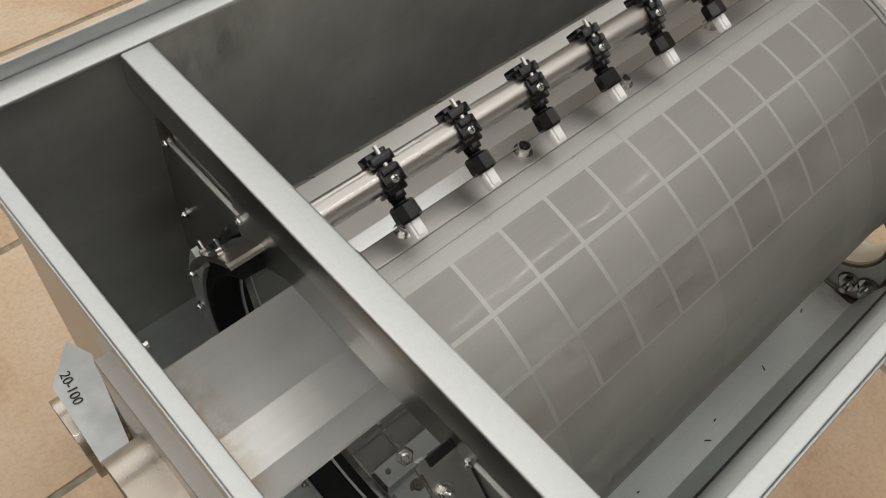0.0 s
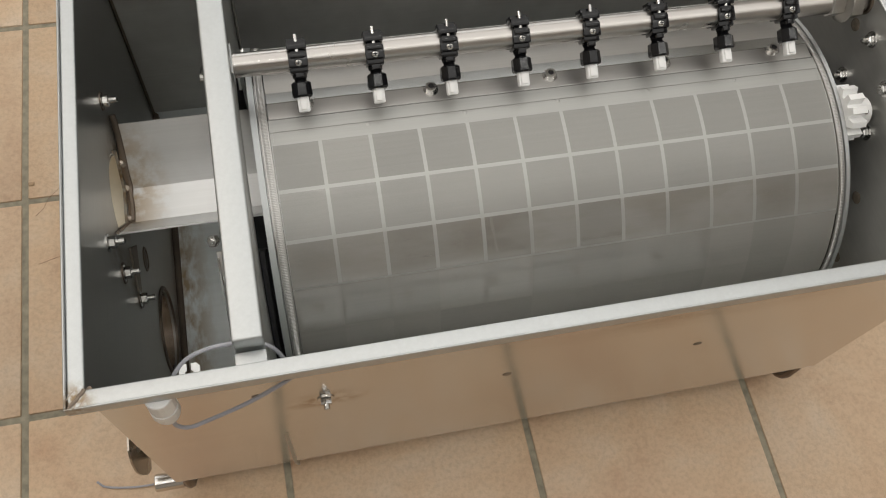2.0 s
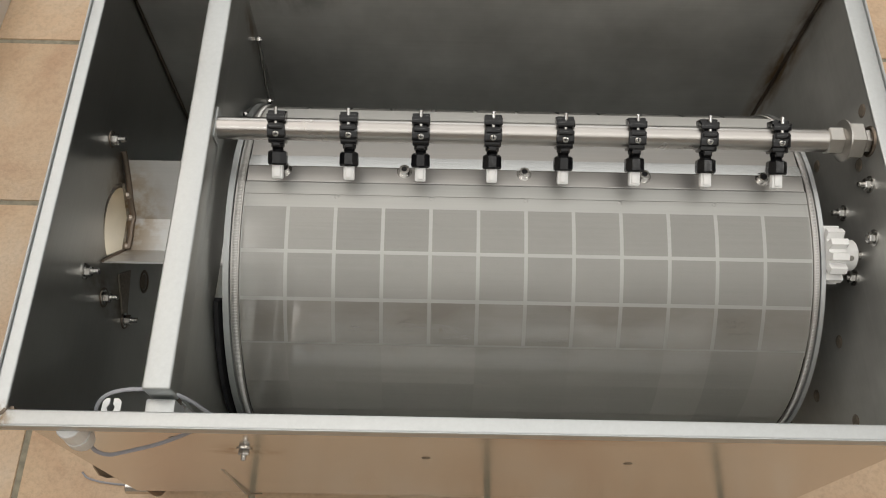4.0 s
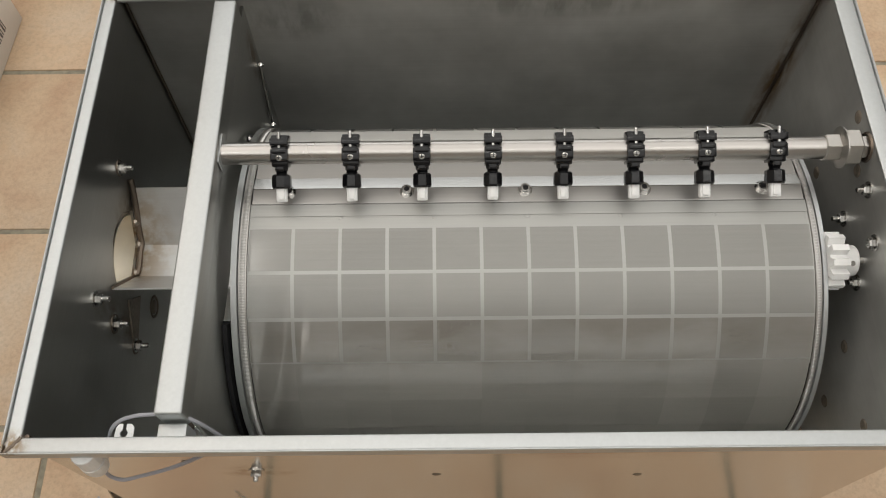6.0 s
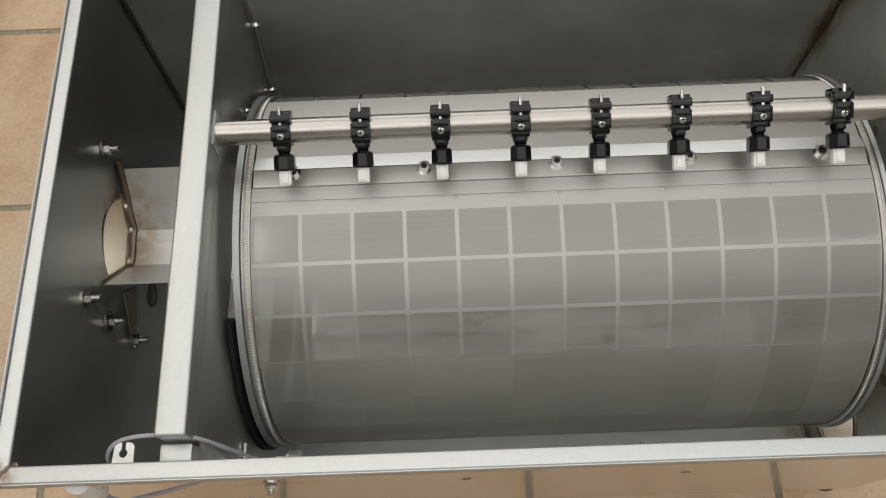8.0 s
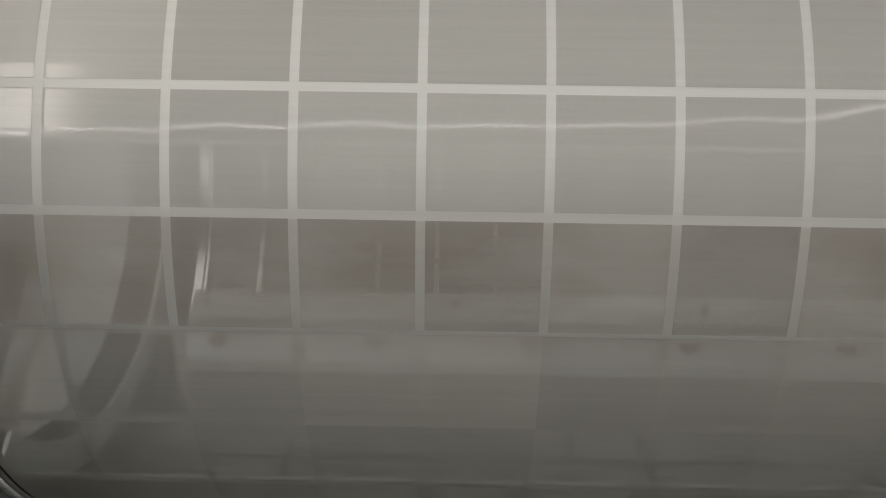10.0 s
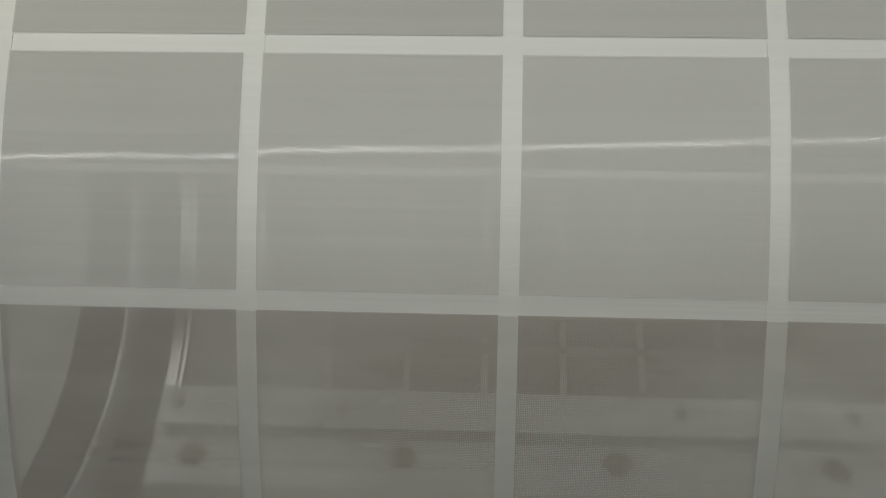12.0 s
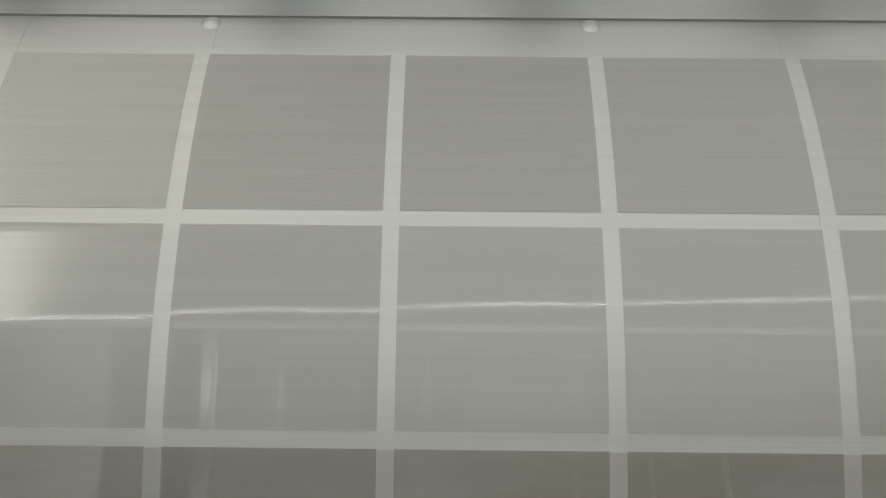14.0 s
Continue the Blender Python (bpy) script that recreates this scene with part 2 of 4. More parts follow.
def mesh_cloth(name, base, rough, weave, clear=0.33, coat=0.35):
    """Fine woven stainless filter cloth."""
    m, t, b, l = nodes_of(name)
    b.inputs["Metallic"].default_value = 0.4
    b.inputs["Coat Weight"].default_value = coat
    b.inputs["Coat Roughness"].default_value = 0.05
    b.inputs["Coat IOR"].default_value = 1.6
    waves = []
    for direction in ("X", "Y"):
        w = t.nodes.new("ShaderNodeTexWave")
        w.bands_direction = direction
        w.inputs["Scale"].default_value, w.inputs["Distortion"].default_value = weave, 1.5
        w.inputs["Detail"].default_value = 1.0
        waves.append(w)
    c = t.nodes.new("ShaderNodeTexCoord")
    for w in waves:
        l.new(c.outputs["UV"], w.inputs["Vector"])
    add2 = t.nodes.new("ShaderNodeMath")
    add2.operation = "ADD"
    l.new(waves[0].outputs["Fac"], add2.inputs[0])
    l.new(waves[1].outputs["Fac"], add2.inputs[1])
    big = add(t, "ShaderNodeTexNoise", Scale=1.0, Detail=5.0, Roughness=0.6)
    l.new(coords(t, (6, 14, 14)).outputs[0], big.inputs["Vector"])
    line = add(t, "ShaderNodeTexNoise", Scale=1.0, Detail=4.0, Roughness=0.7)
    l.new(coords(t, (5, 420, 420)).outputs[0], line.inputs["Vector"])
    col = ramp(t, big.outputs[0], tuple(x * 0.93 for x in base), base, 0.3, 0.7)
    mix = t.nodes.new("ShaderNodeMix")
    mix.data_type, mix.blend_type = "RGBA", "MULTIPLY"
    mix.inputs["Factor"].default_value = 0.29
    st = ramp(t, line.outputs[0], grey(0.75), grey(1.0), 0.3, 0.7)
    l.new(col.outputs[0], mix.inputs["A"])
    l.new(st.outputs[0], mix.inputs["B"])
    wv = t.nodes.new("ShaderNodeMix")
    wv.data_type, wv.blend_type = "RGBA", "MULTIPLY"
    wv.inputs["Factor"].default_value = 0.36
    thread = ramp(t, add2.outputs[0], grey(0.72), grey(1.08), 0.3, 1.5)
    l.new(mix.outputs["Result"], wv.inputs["A"])
    l.new(thread.outputs[0], wv.inputs["B"])
    info = t.nodes.new("ShaderNodeObjectInfo")
    each = add(t, "ShaderNodeMapRange")
    each.inputs["To Min"].default_value, each.inputs["To Max"].default_value = 0.91, 1.07
    l.new(info.outputs["Random"], each.inputs["Value"])
    hsv = t.nodes.new("ShaderNodeHueSaturation")
    l.new(each.outputs[0], hsv.inputs["Value"])
    l.new(wv.outputs["Result"], hsv.inputs["Color"])
    l.new(hsv.outputs[0], b.inputs["Base Color"])
    rr = add(t, "ShaderNodeMapRange")
    rr.inputs["To Min"].default_value, rr.inputs["To Max"].default_value = rough - 0.05, rough + 0.05
    l.new(big.outputs[0], rr.inputs["Value"])
    l.new(rr.outputs[0], b.inputs["Roughness"])
    bp = add(t, "ShaderNodeBump", Strength=0.12, Distance=0.0001)
    l.new(add2.outputs[0], bp.inputs["Height"])
    l.new(bp.outputs[0], b.inputs["Normal"])
    see = t.nodes.new("ShaderNodeBsdfTransparent")
    blend = t.nodes.new("ShaderNodeMixShader")
    blend.inputs[0].default_value = clear
    l.new(b.outputs[0], blend.inputs[1])
    l.new(see.outputs[0], blend.inputs[2])
    l.new(blend.outputs[0], t.nodes["Material Output"].inputs["Surface"])
    return m


def tile_material():
    m, t, b, l = nodes_of("terracotta_tile")
    info = t.nodes.new("ShaderNodeObjectInfo")
    c = t.nodes.new("ShaderNodeTexCoord")
    off = t.nodes.new("ShaderNodeVectorMath")
    off.operation = "ADD"
    comb = t.nodes.new("ShaderNodeCombineXYZ")
    mul = t.nodes.new("ShaderNodeMath")
    mul.operation, mul.inputs[1].default_value = "MULTIPLY", 37.0
    l.new(info.outputs["Random"], mul.inputs[0])
    l.new(mul.outputs[0], comb.inputs[0])
    l.new(mul.outputs[0], comb.inputs[2])
    l.new(c.outputs["Object"], off.inputs[0])
    l.new(comb.outputs[0], off.inputs[1])
    cloud = add(t, "ShaderNodeTexNoise", Scale=7.0, Detail=5.0, Roughness=0.6, Distortion=0.4)
    spots = add(t, "ShaderNodeTexNoise", Scale=160.0, Detail=4.0, Roughness=0.7)
    l.new(off.outputs[0], cloud.inputs["Vector"])
    l.new(off.outputs[0], spots.inputs["Vector"])
    r = t.nodes.new("ShaderNodeValToRGB")
    e = r.color_ramp.elements
    e[0].position, e[0].color = 0.3, (0.49, 0.325, 0.205, 1)
    e[1].position, e[1].color = 0.72, (0.585, 0.465, 0.345, 1)
    mid = e.new(0.5)
    mid.color = (0.555, 0.40, 0.262, 1)
    l.new(cloud.outputs[0], r.inputs[0])
    sp = ramp(t, spots.outputs[0], grey(0.74), grey(1.04), 0.3, 0.58)
    mix = t.nodes.new("ShaderNodeMix")
    mix.data_type, mix.blend_type = "RGBA", "MULTIPLY"
    mix.inputs["Factor"].default_value = 0.6
    l.new(r.outputs[0], mix.inputs["A"])
    l.new(sp.outputs[0], mix.inputs["B"])
    hsv = t.nodes.new("ShaderNodeHueSaturation")
    val = add(t, "ShaderNodeMapRange")
    val.inputs["To Min"].default_value, val.inputs["To Max"].default_value = 0.93, 1.05
    l.new(info.outputs["Random"], val.inputs["Value"])
    l.new(val.outputs[0], hsv.inputs["Value"])
    l.new(mix.outputs["Result"], hsv.inputs["Color"])
    l.new(hsv.outputs[0], b.inputs["Base Color"])
    b.inputs["Roughness"].default_value = 0.42
    bp = add(t, "ShaderNodeBump", Strength=0.4, Distance=0.002)
    l.new(spots.outputs[0], bp.inputs["Height"])
    l.new(bp.outputs[0], b.inputs["Normal"])
    return m


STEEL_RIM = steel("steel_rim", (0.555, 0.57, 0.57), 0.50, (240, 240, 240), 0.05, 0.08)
# darker copy of the wall steel: shade of the inlet end in its colour
STEEL_SHADED = steel("steel_shaded", (0.51, 0.51, 0.49), 0.34, (4, 4, 300), 0.03, 0.18, 0.05)
# near-white colour, so dim inner faces look lit and bounce light
STEEL_BRIGHTENED = steel("steel_brightened", (0.85, 0.89, 0.88), 0.36, (5, 200, 200), 0.03, 0.14, metallic=0.2)
# lighter copy for the better lit walls beside the drum
STEEL_LIT = steel("steel_lit", (0.66, 0.655, 0.63), 0.40, (4, 4, 300), 0.03, 0.30, 0.08, metallic=0.74)
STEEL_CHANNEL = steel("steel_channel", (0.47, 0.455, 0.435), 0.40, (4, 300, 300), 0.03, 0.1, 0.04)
STEEL_PIPE = steel("steel_pipe", (0.44, 0.395, 0.34), 0.28, (3, 240, 240), 0.03, 0.12)
# lighter copy of the strip steel; rear edge's brightness is in its colour
STRIP_PLAIN = steel("steel_edge_strip", (0.66, 0.655, 0.63), 0.5, (6, 420, 420), 0.05, 0.05, metallic=0.3)
STEEL_OUT = steel("steel_outer", (0.69, 0.665, 0.63), 0.19, (3, 3, 240), 0.02, 0.1, 0.04)
STEEL_GUTTER = steel("steel_gutter", (0.74, 0.74, 0.73), 0.34, (4, 260, 260), 0.03, 0.14, metallic=0.6)
STEEL_TUBE = steel("steel_tube", (0.50, 0.475, 0.45), 0.29, (6, 500, 500), 0.05, 0.08)
STEEL_BAR = steel("steel_bar", (0.53, 0.525, 0.51), 0.22, (4, 300, 300), 0.03, 0.1, 0.04)
STEEL_SLOT = steel("steel_rungs", (0.74, 0.73, 0.71), 0.30, (300, 300, 300), 0.03, 0.08)
GUIDE = steel("steel_guide", (0.80, 0.80, 0.78), 0.45, (200, 200, 200), 0.05, 0.05, metallic=0.6)
STEEL_CAST = steel("steel_cast", (0.55, 0.53, 0.5), 0.38, (180, 180, 180), 0.15, 0.15)
STEEL_BOLT = steel("steel_bolt", (0.62, 0.61, 0.59), 0.22, (400, 400, 400), 0.05, 0.1)
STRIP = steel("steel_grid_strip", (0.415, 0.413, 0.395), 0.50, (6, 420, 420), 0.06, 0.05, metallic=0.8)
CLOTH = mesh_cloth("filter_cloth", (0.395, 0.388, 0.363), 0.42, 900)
# same weave as above; lighter colour brightens the drum's shaded lower rows
CLOTH_LOWER = mesh_cloth("filter_cloth_lower", (0.425, 0.404, 0.370), 0.50, 900, 0.45, 0.05)
# darker copy of the grid steel; shade of the lower front in its colour
STRIP_SHADED = steel("steel_grid_shaded", (0.37, 0.363, 0.34), 0.50, (6, 420, 420), 0.06, 0.05, metallic=0.8)
# darker copy of the channel steel, standing for the pipe's dim reflection
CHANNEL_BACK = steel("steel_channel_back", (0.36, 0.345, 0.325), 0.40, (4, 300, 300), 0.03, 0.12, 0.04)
WELD = steel("weld_heat_tint", (0.29, 0.235, 0.19), 0.42, (120, 120, 120), 0.4, 0.5)
WELD_BEAD = steel("weld_bead_steel", (0.46, 0.40, 0.34), 0.38, (90, 90, 90), 0.5, 0.4)
HEAT = plain("heat_spot", (0.21, 0.175, 0.14), 0.45, 0.4, 0.25, 300)
RUBBER = plain("black_rubber", (0.012, 0.012, 0.013), 0.55, spec=0.3)
BLACK = plain("black_plastic", (0.005, 0.005, 0.006), 0.14, scale=220, bump=0.02, spec=0.38)
WHITE = plain("white_plastic", (0.80, 0.80, 0.79), 0.38, vary=0.03)
IVORY = plain("ivory_plastic", (0.74, 0.69, 0.57), 0.4, vary=0.08, scale=30)
GREYP = plain("grey_plastic", (0.66, 0.66, 0.65), 0.42, vary=0.05)
CABLE = plain("grey_cable", (0.33, 0.33, 0.36), 0.45, vary=0.05)
RED = plain("red_plastic", (0.27, 0.025, 0.025), 0.4)
DARK = plain("dark_slot", (0.05, 0.05, 0.048), 0.6)
GALV = plain("galvanised_plate", (0.46, 0.48, 0.49), 0.45, 0.7, 0.15, 40)
TILE = tile_material()
GROUT = plain("grey_grout", (0.26, 0.235, 0.175), 0.85, vary=0.25, scale=90, bump=0.4)
# unseen room walls; grey keeps reflections in the lower drum dim
PLASTER = plain("wall_plaster", (0.42, 0.40, 0.37), 0.8, vary=0.05, scale=8)
CEIL = plain("ceiling_paint", (0.50, 0.49, 0.47), 0.8, vary=0.03, scale=8)
CARTON = plain("pale_carton", (0.62, 0.58, 0.53), 0.55, vary=0.06, scale=12)
CARTON_IN = plain("brown_carton", (0.36, 0.25, 0.15), 0.8, vary=0.12, scale=25)
INK = plain("dark_ink", (0.08, 0.07, 0.07), 0.6)
CRACK = plain("tile_crack", (0.20, 0.13, 0.085), 0.9)
LETTER = plain("stencil_black", (0.02, 0.02, 0.02), 0.7)

BROWN = (0.50, 0.36, 0.22)
marked(STEEL_LIT, (-0.02, 0.53, 0.435), (0.085, 0.05, 0.045), (0.72, 0.71, 0.69), (55, 10, 22))
marked(STEEL_LIT, (0.30, 0.53, 0.455), (0.16, 0.05, 0.030), (0.70, 0.69, 0.67), (45, 10, 14))
marked(STEEL_LIT, (0.605, 0.53, 0.33), (0.022, 0.03, 0.22), BROWN, (60, 60, 20))
marked(STEEL_SHADED, (-0.212, 0.29, 0.325), (0.03, 0.085, 0.065), BROWN, (50, 50, 50))
marked(STEEL_SHADED, (-0.212, 0.185, 0.32), (0.03, 0.030, 0.09), (0.62, 0.52, 0.42), (50, 50, 30))
marked(STEEL_SHADED, (-0.078, 0.512, 0.40), (0.03, 0.022, 0.05), BROWN, (60, 60, 60))
marked(STEEL_GUTTER, (-0.210, 0.29, 0.325), (0.050, 0.09, 0.08), (0.66, 0.53, 0.38), (50, 50, 50))
marked(STEEL_BRIGHTENED, (-0.205, 0.26, 0.012), (0.045, 0.30, 0.06), BROWN, (60, 25, 60))
marked(STEEL_BRIGHTENED, (0.60, 0.26, 0.012), (0.045, 0.30, 0.06), BROWN, (60, 25, 60))
marked(STEEL_OUT, (-0.031, 0.009, 0.352), (0.045, 0.03, 0.030), BROWN, (70, 70, 50))
marked(STEEL_OUT, (0.30, 0.009, 0.44), (0.22, 0.03, 0.05), (0.72, 0.66, 0.60), (9, 9, 22))
# uneven darker, browner band along one row of the lower mesh
marked(CLOTH_LOWER, (0.25, *on_drum(49, R)), (0.60, 0.040, 0.040), (0.80, 0.765, 0.73), (10, 26, 26))
for corner in ((-0.219, 0.004, 0.485), (0.617, 0.004, 0.485), (-0.219, 0.526, 0.485), (0.617, 0.526, 0.485)):
    marked(STEEL_RIM, corner, (0.018, 0.018, 0.02), BROWN, (150, 150, 150))

# ---- room ----
X0, X1, Y0, Y1, H = -2.4, 2.6, -2.3, 3.0, 2.55
floor = tagged(part("floor", box(X0, X1, Y0, Y1, -0.12, -0.003), GROUT), "grey grouted bed under terracotta floor tiles", "floor", kind="structure")
for nm, b in (("wall_south", box(X0 - 0.15, X1 + 0.15, Y0 - 0.15, Y0, -0.12, H)), ("wall_west", box(X0 - 0.15, X0, Y0, Y1, -0.12, H)),
              ("wall_east", plate(rect(Y0, Y1, -0.12, H), [rect(-1.15, 1.35, 0.88, 2.12)], "x", X1, 0.15))):
    tagged(part(nm, b, PLASTER), "plain grey plastered room wall", "wall", kind="structure")
tagged(part("wall_north", plate(rect(X0 - 0.15, X1 + 0.15, -0.12, H), [rect(-1.35, 1.75, 0.08, 2.2)], "y", Y1, 0.15), PLASTER), "grey plastered wall with a wide glazed door opening", "wall", kind="structure")
tagged(part("ceiling", plate(rect(X0 - 0.15, X1 + 0.15, Y0 - 0.15, Y1 + 0.15), [rect(-2.22, 2.22, -1.52, 2.62)], "z", H, 0.15), CEIL), "white ceiling with a large glazed roof opening", "ceiling", kind="structure")

# ---- filter tub ----
TX0, TX1, TY0, TY1 = -0.2115, 0.606, 0.0118, 0.514     # inner edges of the rim
BACK = 0.530          # inner face of the back wall, under the wider back rim
BOT = 0.012
WB = 0.107            # lower edge of the upright walls
FY, FZ = 0.031, 0.014  # fold where the undercut front meets the flat bottom
KY = 0.190            # where the flat bottom reaches its lowest line
YM = 0.542
T = 0.003
tub = thing("filter_tub", "open stainless steel drum filter tub standing on terracotta tiles", "filter tub")
OUT_Y, OUT_Z = 0.274, 0.317        # waste outlet
LOW_Y, LOW_Z = 0.208, 0.108        # low outlet on the same end
END_Y, END_Z = 0.105, 0.112        # outlet on the far end



def leaned(loop):
    """Carries (y, z) pairs from the drum's frame into the level tub."""
    return [tuple((TILT @ Vector((0, y, z)))[1:]) for y, z in loop]


END_SHAPE = [(FY, FZ - 0.002), (KY, BOT - 0.002), (YM - KY, BOT - 0.002), (YM - FY, FZ - 0.002), (BACK, WB), (BACK, RIM - 0.003), (TY0, RIM - 0.003), (TY0, WB)]
part("front_wall", plate(rect(TX0 - T, TX1 + T, WB, RIM - 0.003), [], "y", TY0 - T, T), STEEL_OUT, tub, "reflective front panel")
front_mesh = tub.children[-1].data
# inner face brightened to bounce light onto the drum's lower rows
front_mesh.materials.append(STEEL_BRIGHTENED)
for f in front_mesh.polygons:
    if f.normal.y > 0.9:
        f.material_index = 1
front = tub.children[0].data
front.materials.append(STEEL_BRIGHTENED)
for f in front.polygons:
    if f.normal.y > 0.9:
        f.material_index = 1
part("back_wall", plate(rect(TX0 - T, TX1 + T, WB, RIM - 0.003), [], "y", BACK, T), STEEL_LIT, tub)


def above_gutter(y0, z0, r):
    """The part of a round hole that lies above the gutter's section."""
    low, lift = [], 0.0020
    for (ya, za), (yb, zb) in zip(GP, GP[1:]):
        low.append((ya, za, yb, zb))
    loop = []
    for k in range(60):
        a = -math.pi / 2 + 2 * math.pi * k / 60
        y, z = y0 + r * math.cos(a), z0 + r * math.sin(a)
        if all(z > zb + (za - zb) * (y - yb) / (ya - yb) + lift for ya, za, yb, zb in low if yb <= y <= ya):
            loop.append((y, z))
    return loop + [(GP[2][0] + 0.0006, GP[2][1] + lift), (GP[1][0] - 0.0006, GP[1][1] + lift)]


GP = [(0.344, 0.365), (0.297, 0.309), (0.256, 0.305), (0.213, 0.362)]      # section of the waste gutter
# one steel in two tones: shade on the left wall, light on the right
part("left_wall", plate(END_SHAPE, [leaned(above_gutter(OUT_Y, OUT_Z + 0.012, 0.0525)), leaned(circle(LOW_Y, LOW_Z, 0.0525))], "x", TX0 - T, T), STEEL_SHADED, tub)
part("right_wall", plate(END_SHAPE, [leaned(circle(END_Y, END_Z, 0.0525))], "x", TX1, T), STEEL_LIT, tub)
part("bottom_panel", extrude_profile(sheet_profile([(TY0 - 0.0015, WB), (FY, FZ), (KY, BOT), (YM - KY, BOT), (YM - FY, FZ), (BACK + 0.0015, WB)], T), TX0, TX1), STEEL_BRIGHTENED, tub, "steel bottom panel, colour brightened")


for y in (FY, YM - FY):
    part("bend_line", rod((TX0 + 0.004, y, FZ + 0.0016), (TX1 - 0.004, y, FZ + 0.0016), 0.0011, 8), DARK, tub, "dark line along the fold")
part("bend_line", rod((TX0 + 0.004, TY0 + 0.0012, WB + 0.0016), (TX1 - 0.004, TY0 + 0.0012, WB + 0.0016), 0.0018, 8), DARK, tub, "dark joint between front wall and bottom")


def rim_piece(corners, lip, lip_top=RIM + 0.0032):
    """Folded rim: a flat mitred top with rounded edges and a thin raised outer lip."""
    bm = bmesh.new()
    low = [bm.verts.new((x, y, RIM - 0.005)) for x, y in corners]
    top = [bm.verts.new((x, y, RIM)) for x, y in corners]
    bm.faces.new(low[::-1])
    bm.faces.new(top)
    for k in range(4):
        bm.faces.new((low[k], low[(k + 1) % 4], top[(k + 1) % 4], top[k]))
    bmesh.ops.recalc_face_normals(bm, faces=bm.faces)
    bmesh.ops.bevel(bm, geom=list(bm.edges), offset=0.0016, segments=3, affect="EDGES", profile=0.5)
    return part("rim", joined(bm, box(*lip, RIM - 0.011, lip_top, 0.0006, 1)), STEEL_RIM, tub)


RO = (-0.2265, 0.629, -0.004, 0.5385)
LIP = 0.0018
OX0, OX1, OY0, OY1 = RO[0] + LIP, RO[1] - LIP, RO[2] + LIP, RO[3] - LIP
rim_piece([(OX0, OY0), (OX1, OY0), (TX1, TY0), (TX0, TY0)], (RO[0], RO[1], RO[2], RO[2] + LIP))
rim_piece([(OX0, OY1), (OX1, OY1), (TX1, TY1), (TX0, TY1)], (RO[0], RO[1], RO[3] - LIP, RO[3]), RIM + 0.0125)
rim_piece([(OX0, OY0), (TX0, TY0), (TX0, TY1), (OX0, OY1)], (RO[0], RO[0] + LIP, RO[2] + LIP, RO[3] - LIP))
rim_piece([(OX1, OY0), (TX1, TY0), (TX1, TY1), (OX1, OY1)], (RO[1] - LIP, RO[1], RO[2] + LIP, RO[3] - LIP))

# welded seams in the corners, browned by heat
for x, y in ((TX0 + 0.002, BACK - 0.002), (TX1 - 0.002, BACK - 0.002), (TX0 + 0.002, TY0 + 0.002), (TX1 - 0.002, TY0 + 0.002)):
    part("weld_seam", rod((x, y, WB + 0.002), (x, y, RIM - 0.006), 0.0022, 8), WELD, tub, "heat-browned weld seam")
for x in (TX0 + 0.003, TX1 - 0.003):
    part("weld_seam", sweep([(x, TY0 + 0.005, WB - 0.002), (x, FY + 0.003, FZ + 0.003), (x, KY, BOT + 0.004), (x, YM - KY, BOT + 0.004), (x, YM - FY - 0.003, FZ + 0.003), (x, BACK - 0.005, WB)], 0.0055, 8), WELD, tub, "heat-browned weld seam")
for (ox, oy), (ix, iy) in (((OX0, OY0), (TX0, TY0)), ((OX1, OY0), (TX1, TY0)), ((OX0, OY1), (TX0, TY1)), ((OX1, OY1), (TX1, TY1))):
    run = [(ox + (ix - ox) * k / 6 + random.uniform(-0.0006, 0.0006), oy + (iy - oy) * k / 6 + random.uniform(-0.0006, 0.0006), RIM - 0.0006) for k in range(7)]
    part("weld_bead", sweep(run, 0.0019, 8, 4), WELD, tub, "browned weld bead along the rim's mitre")
    for side in (-1, 1):
        off = 0.0042 * side
        line = [(ox + off + (ix - ox) * k / 4, oy - off * (1 if (ix - ox) * (iy - oy) > 0 else -1) + (iy - oy) * k / 4, RIM - 0.0009) for k in range(1, 4)]
        part("weld_bead", sweep(line, 0.0012, 6, 4), WELD_BEAD, tub)


def hex_bolt(parent, at, axis, af=0.0105, head=0.006, stud=0.012, washer=True, inner=None, shine=STEEL_BOLT):
    """Hex nut with a washer and a stud end pointing along axis."""
    p = Vector(at)
    a = Vector(axis).normalized()
    bms = []
    if washer:
        bms.append(lathe([(0.0, 0), (af * 0.82, 0), (af * 0.82, 0.0012), (0.0, 0.0012)], p, p + a, 20))
    bms.append(lathe([(0.0, 0.0012), (af * 0.5, 0.0012), (af * 0.577, 0.0022), (af * 0.577, head), (af * 0.5, head + 0.001), (0.0, head + 0.001)], p, p + a, 6))
    bms.append(lathe([(0.0, head), (af * 0.28, head), (af * 0.28, stud - 0.0007), (af * 0.2, stud), (0.0, stud)], p, p + a, 12))
    return part("bolt", joined(*bms), shine, parent)


for y, z in ((0.347, 0.403), (0.185, 0.397), (0.182, 0.336), (0.184, 0.265)):
    hex_bolt(tub, (TX0, y, z), (1, 0, 0), 0.011, 0.007, 0.016)
for y, z, st in ((0.274, 0.457, 0.013), (0.275, 0.395, 0.014), (0.2195, 0.441, 0.008), (0.2000, 0.387, 0.010), (0.0440, 0.424, 0.016)):
    hex_bolt(tub, (TX1, y, z), (-1, 0, 0), 0.011, 0.006, st)
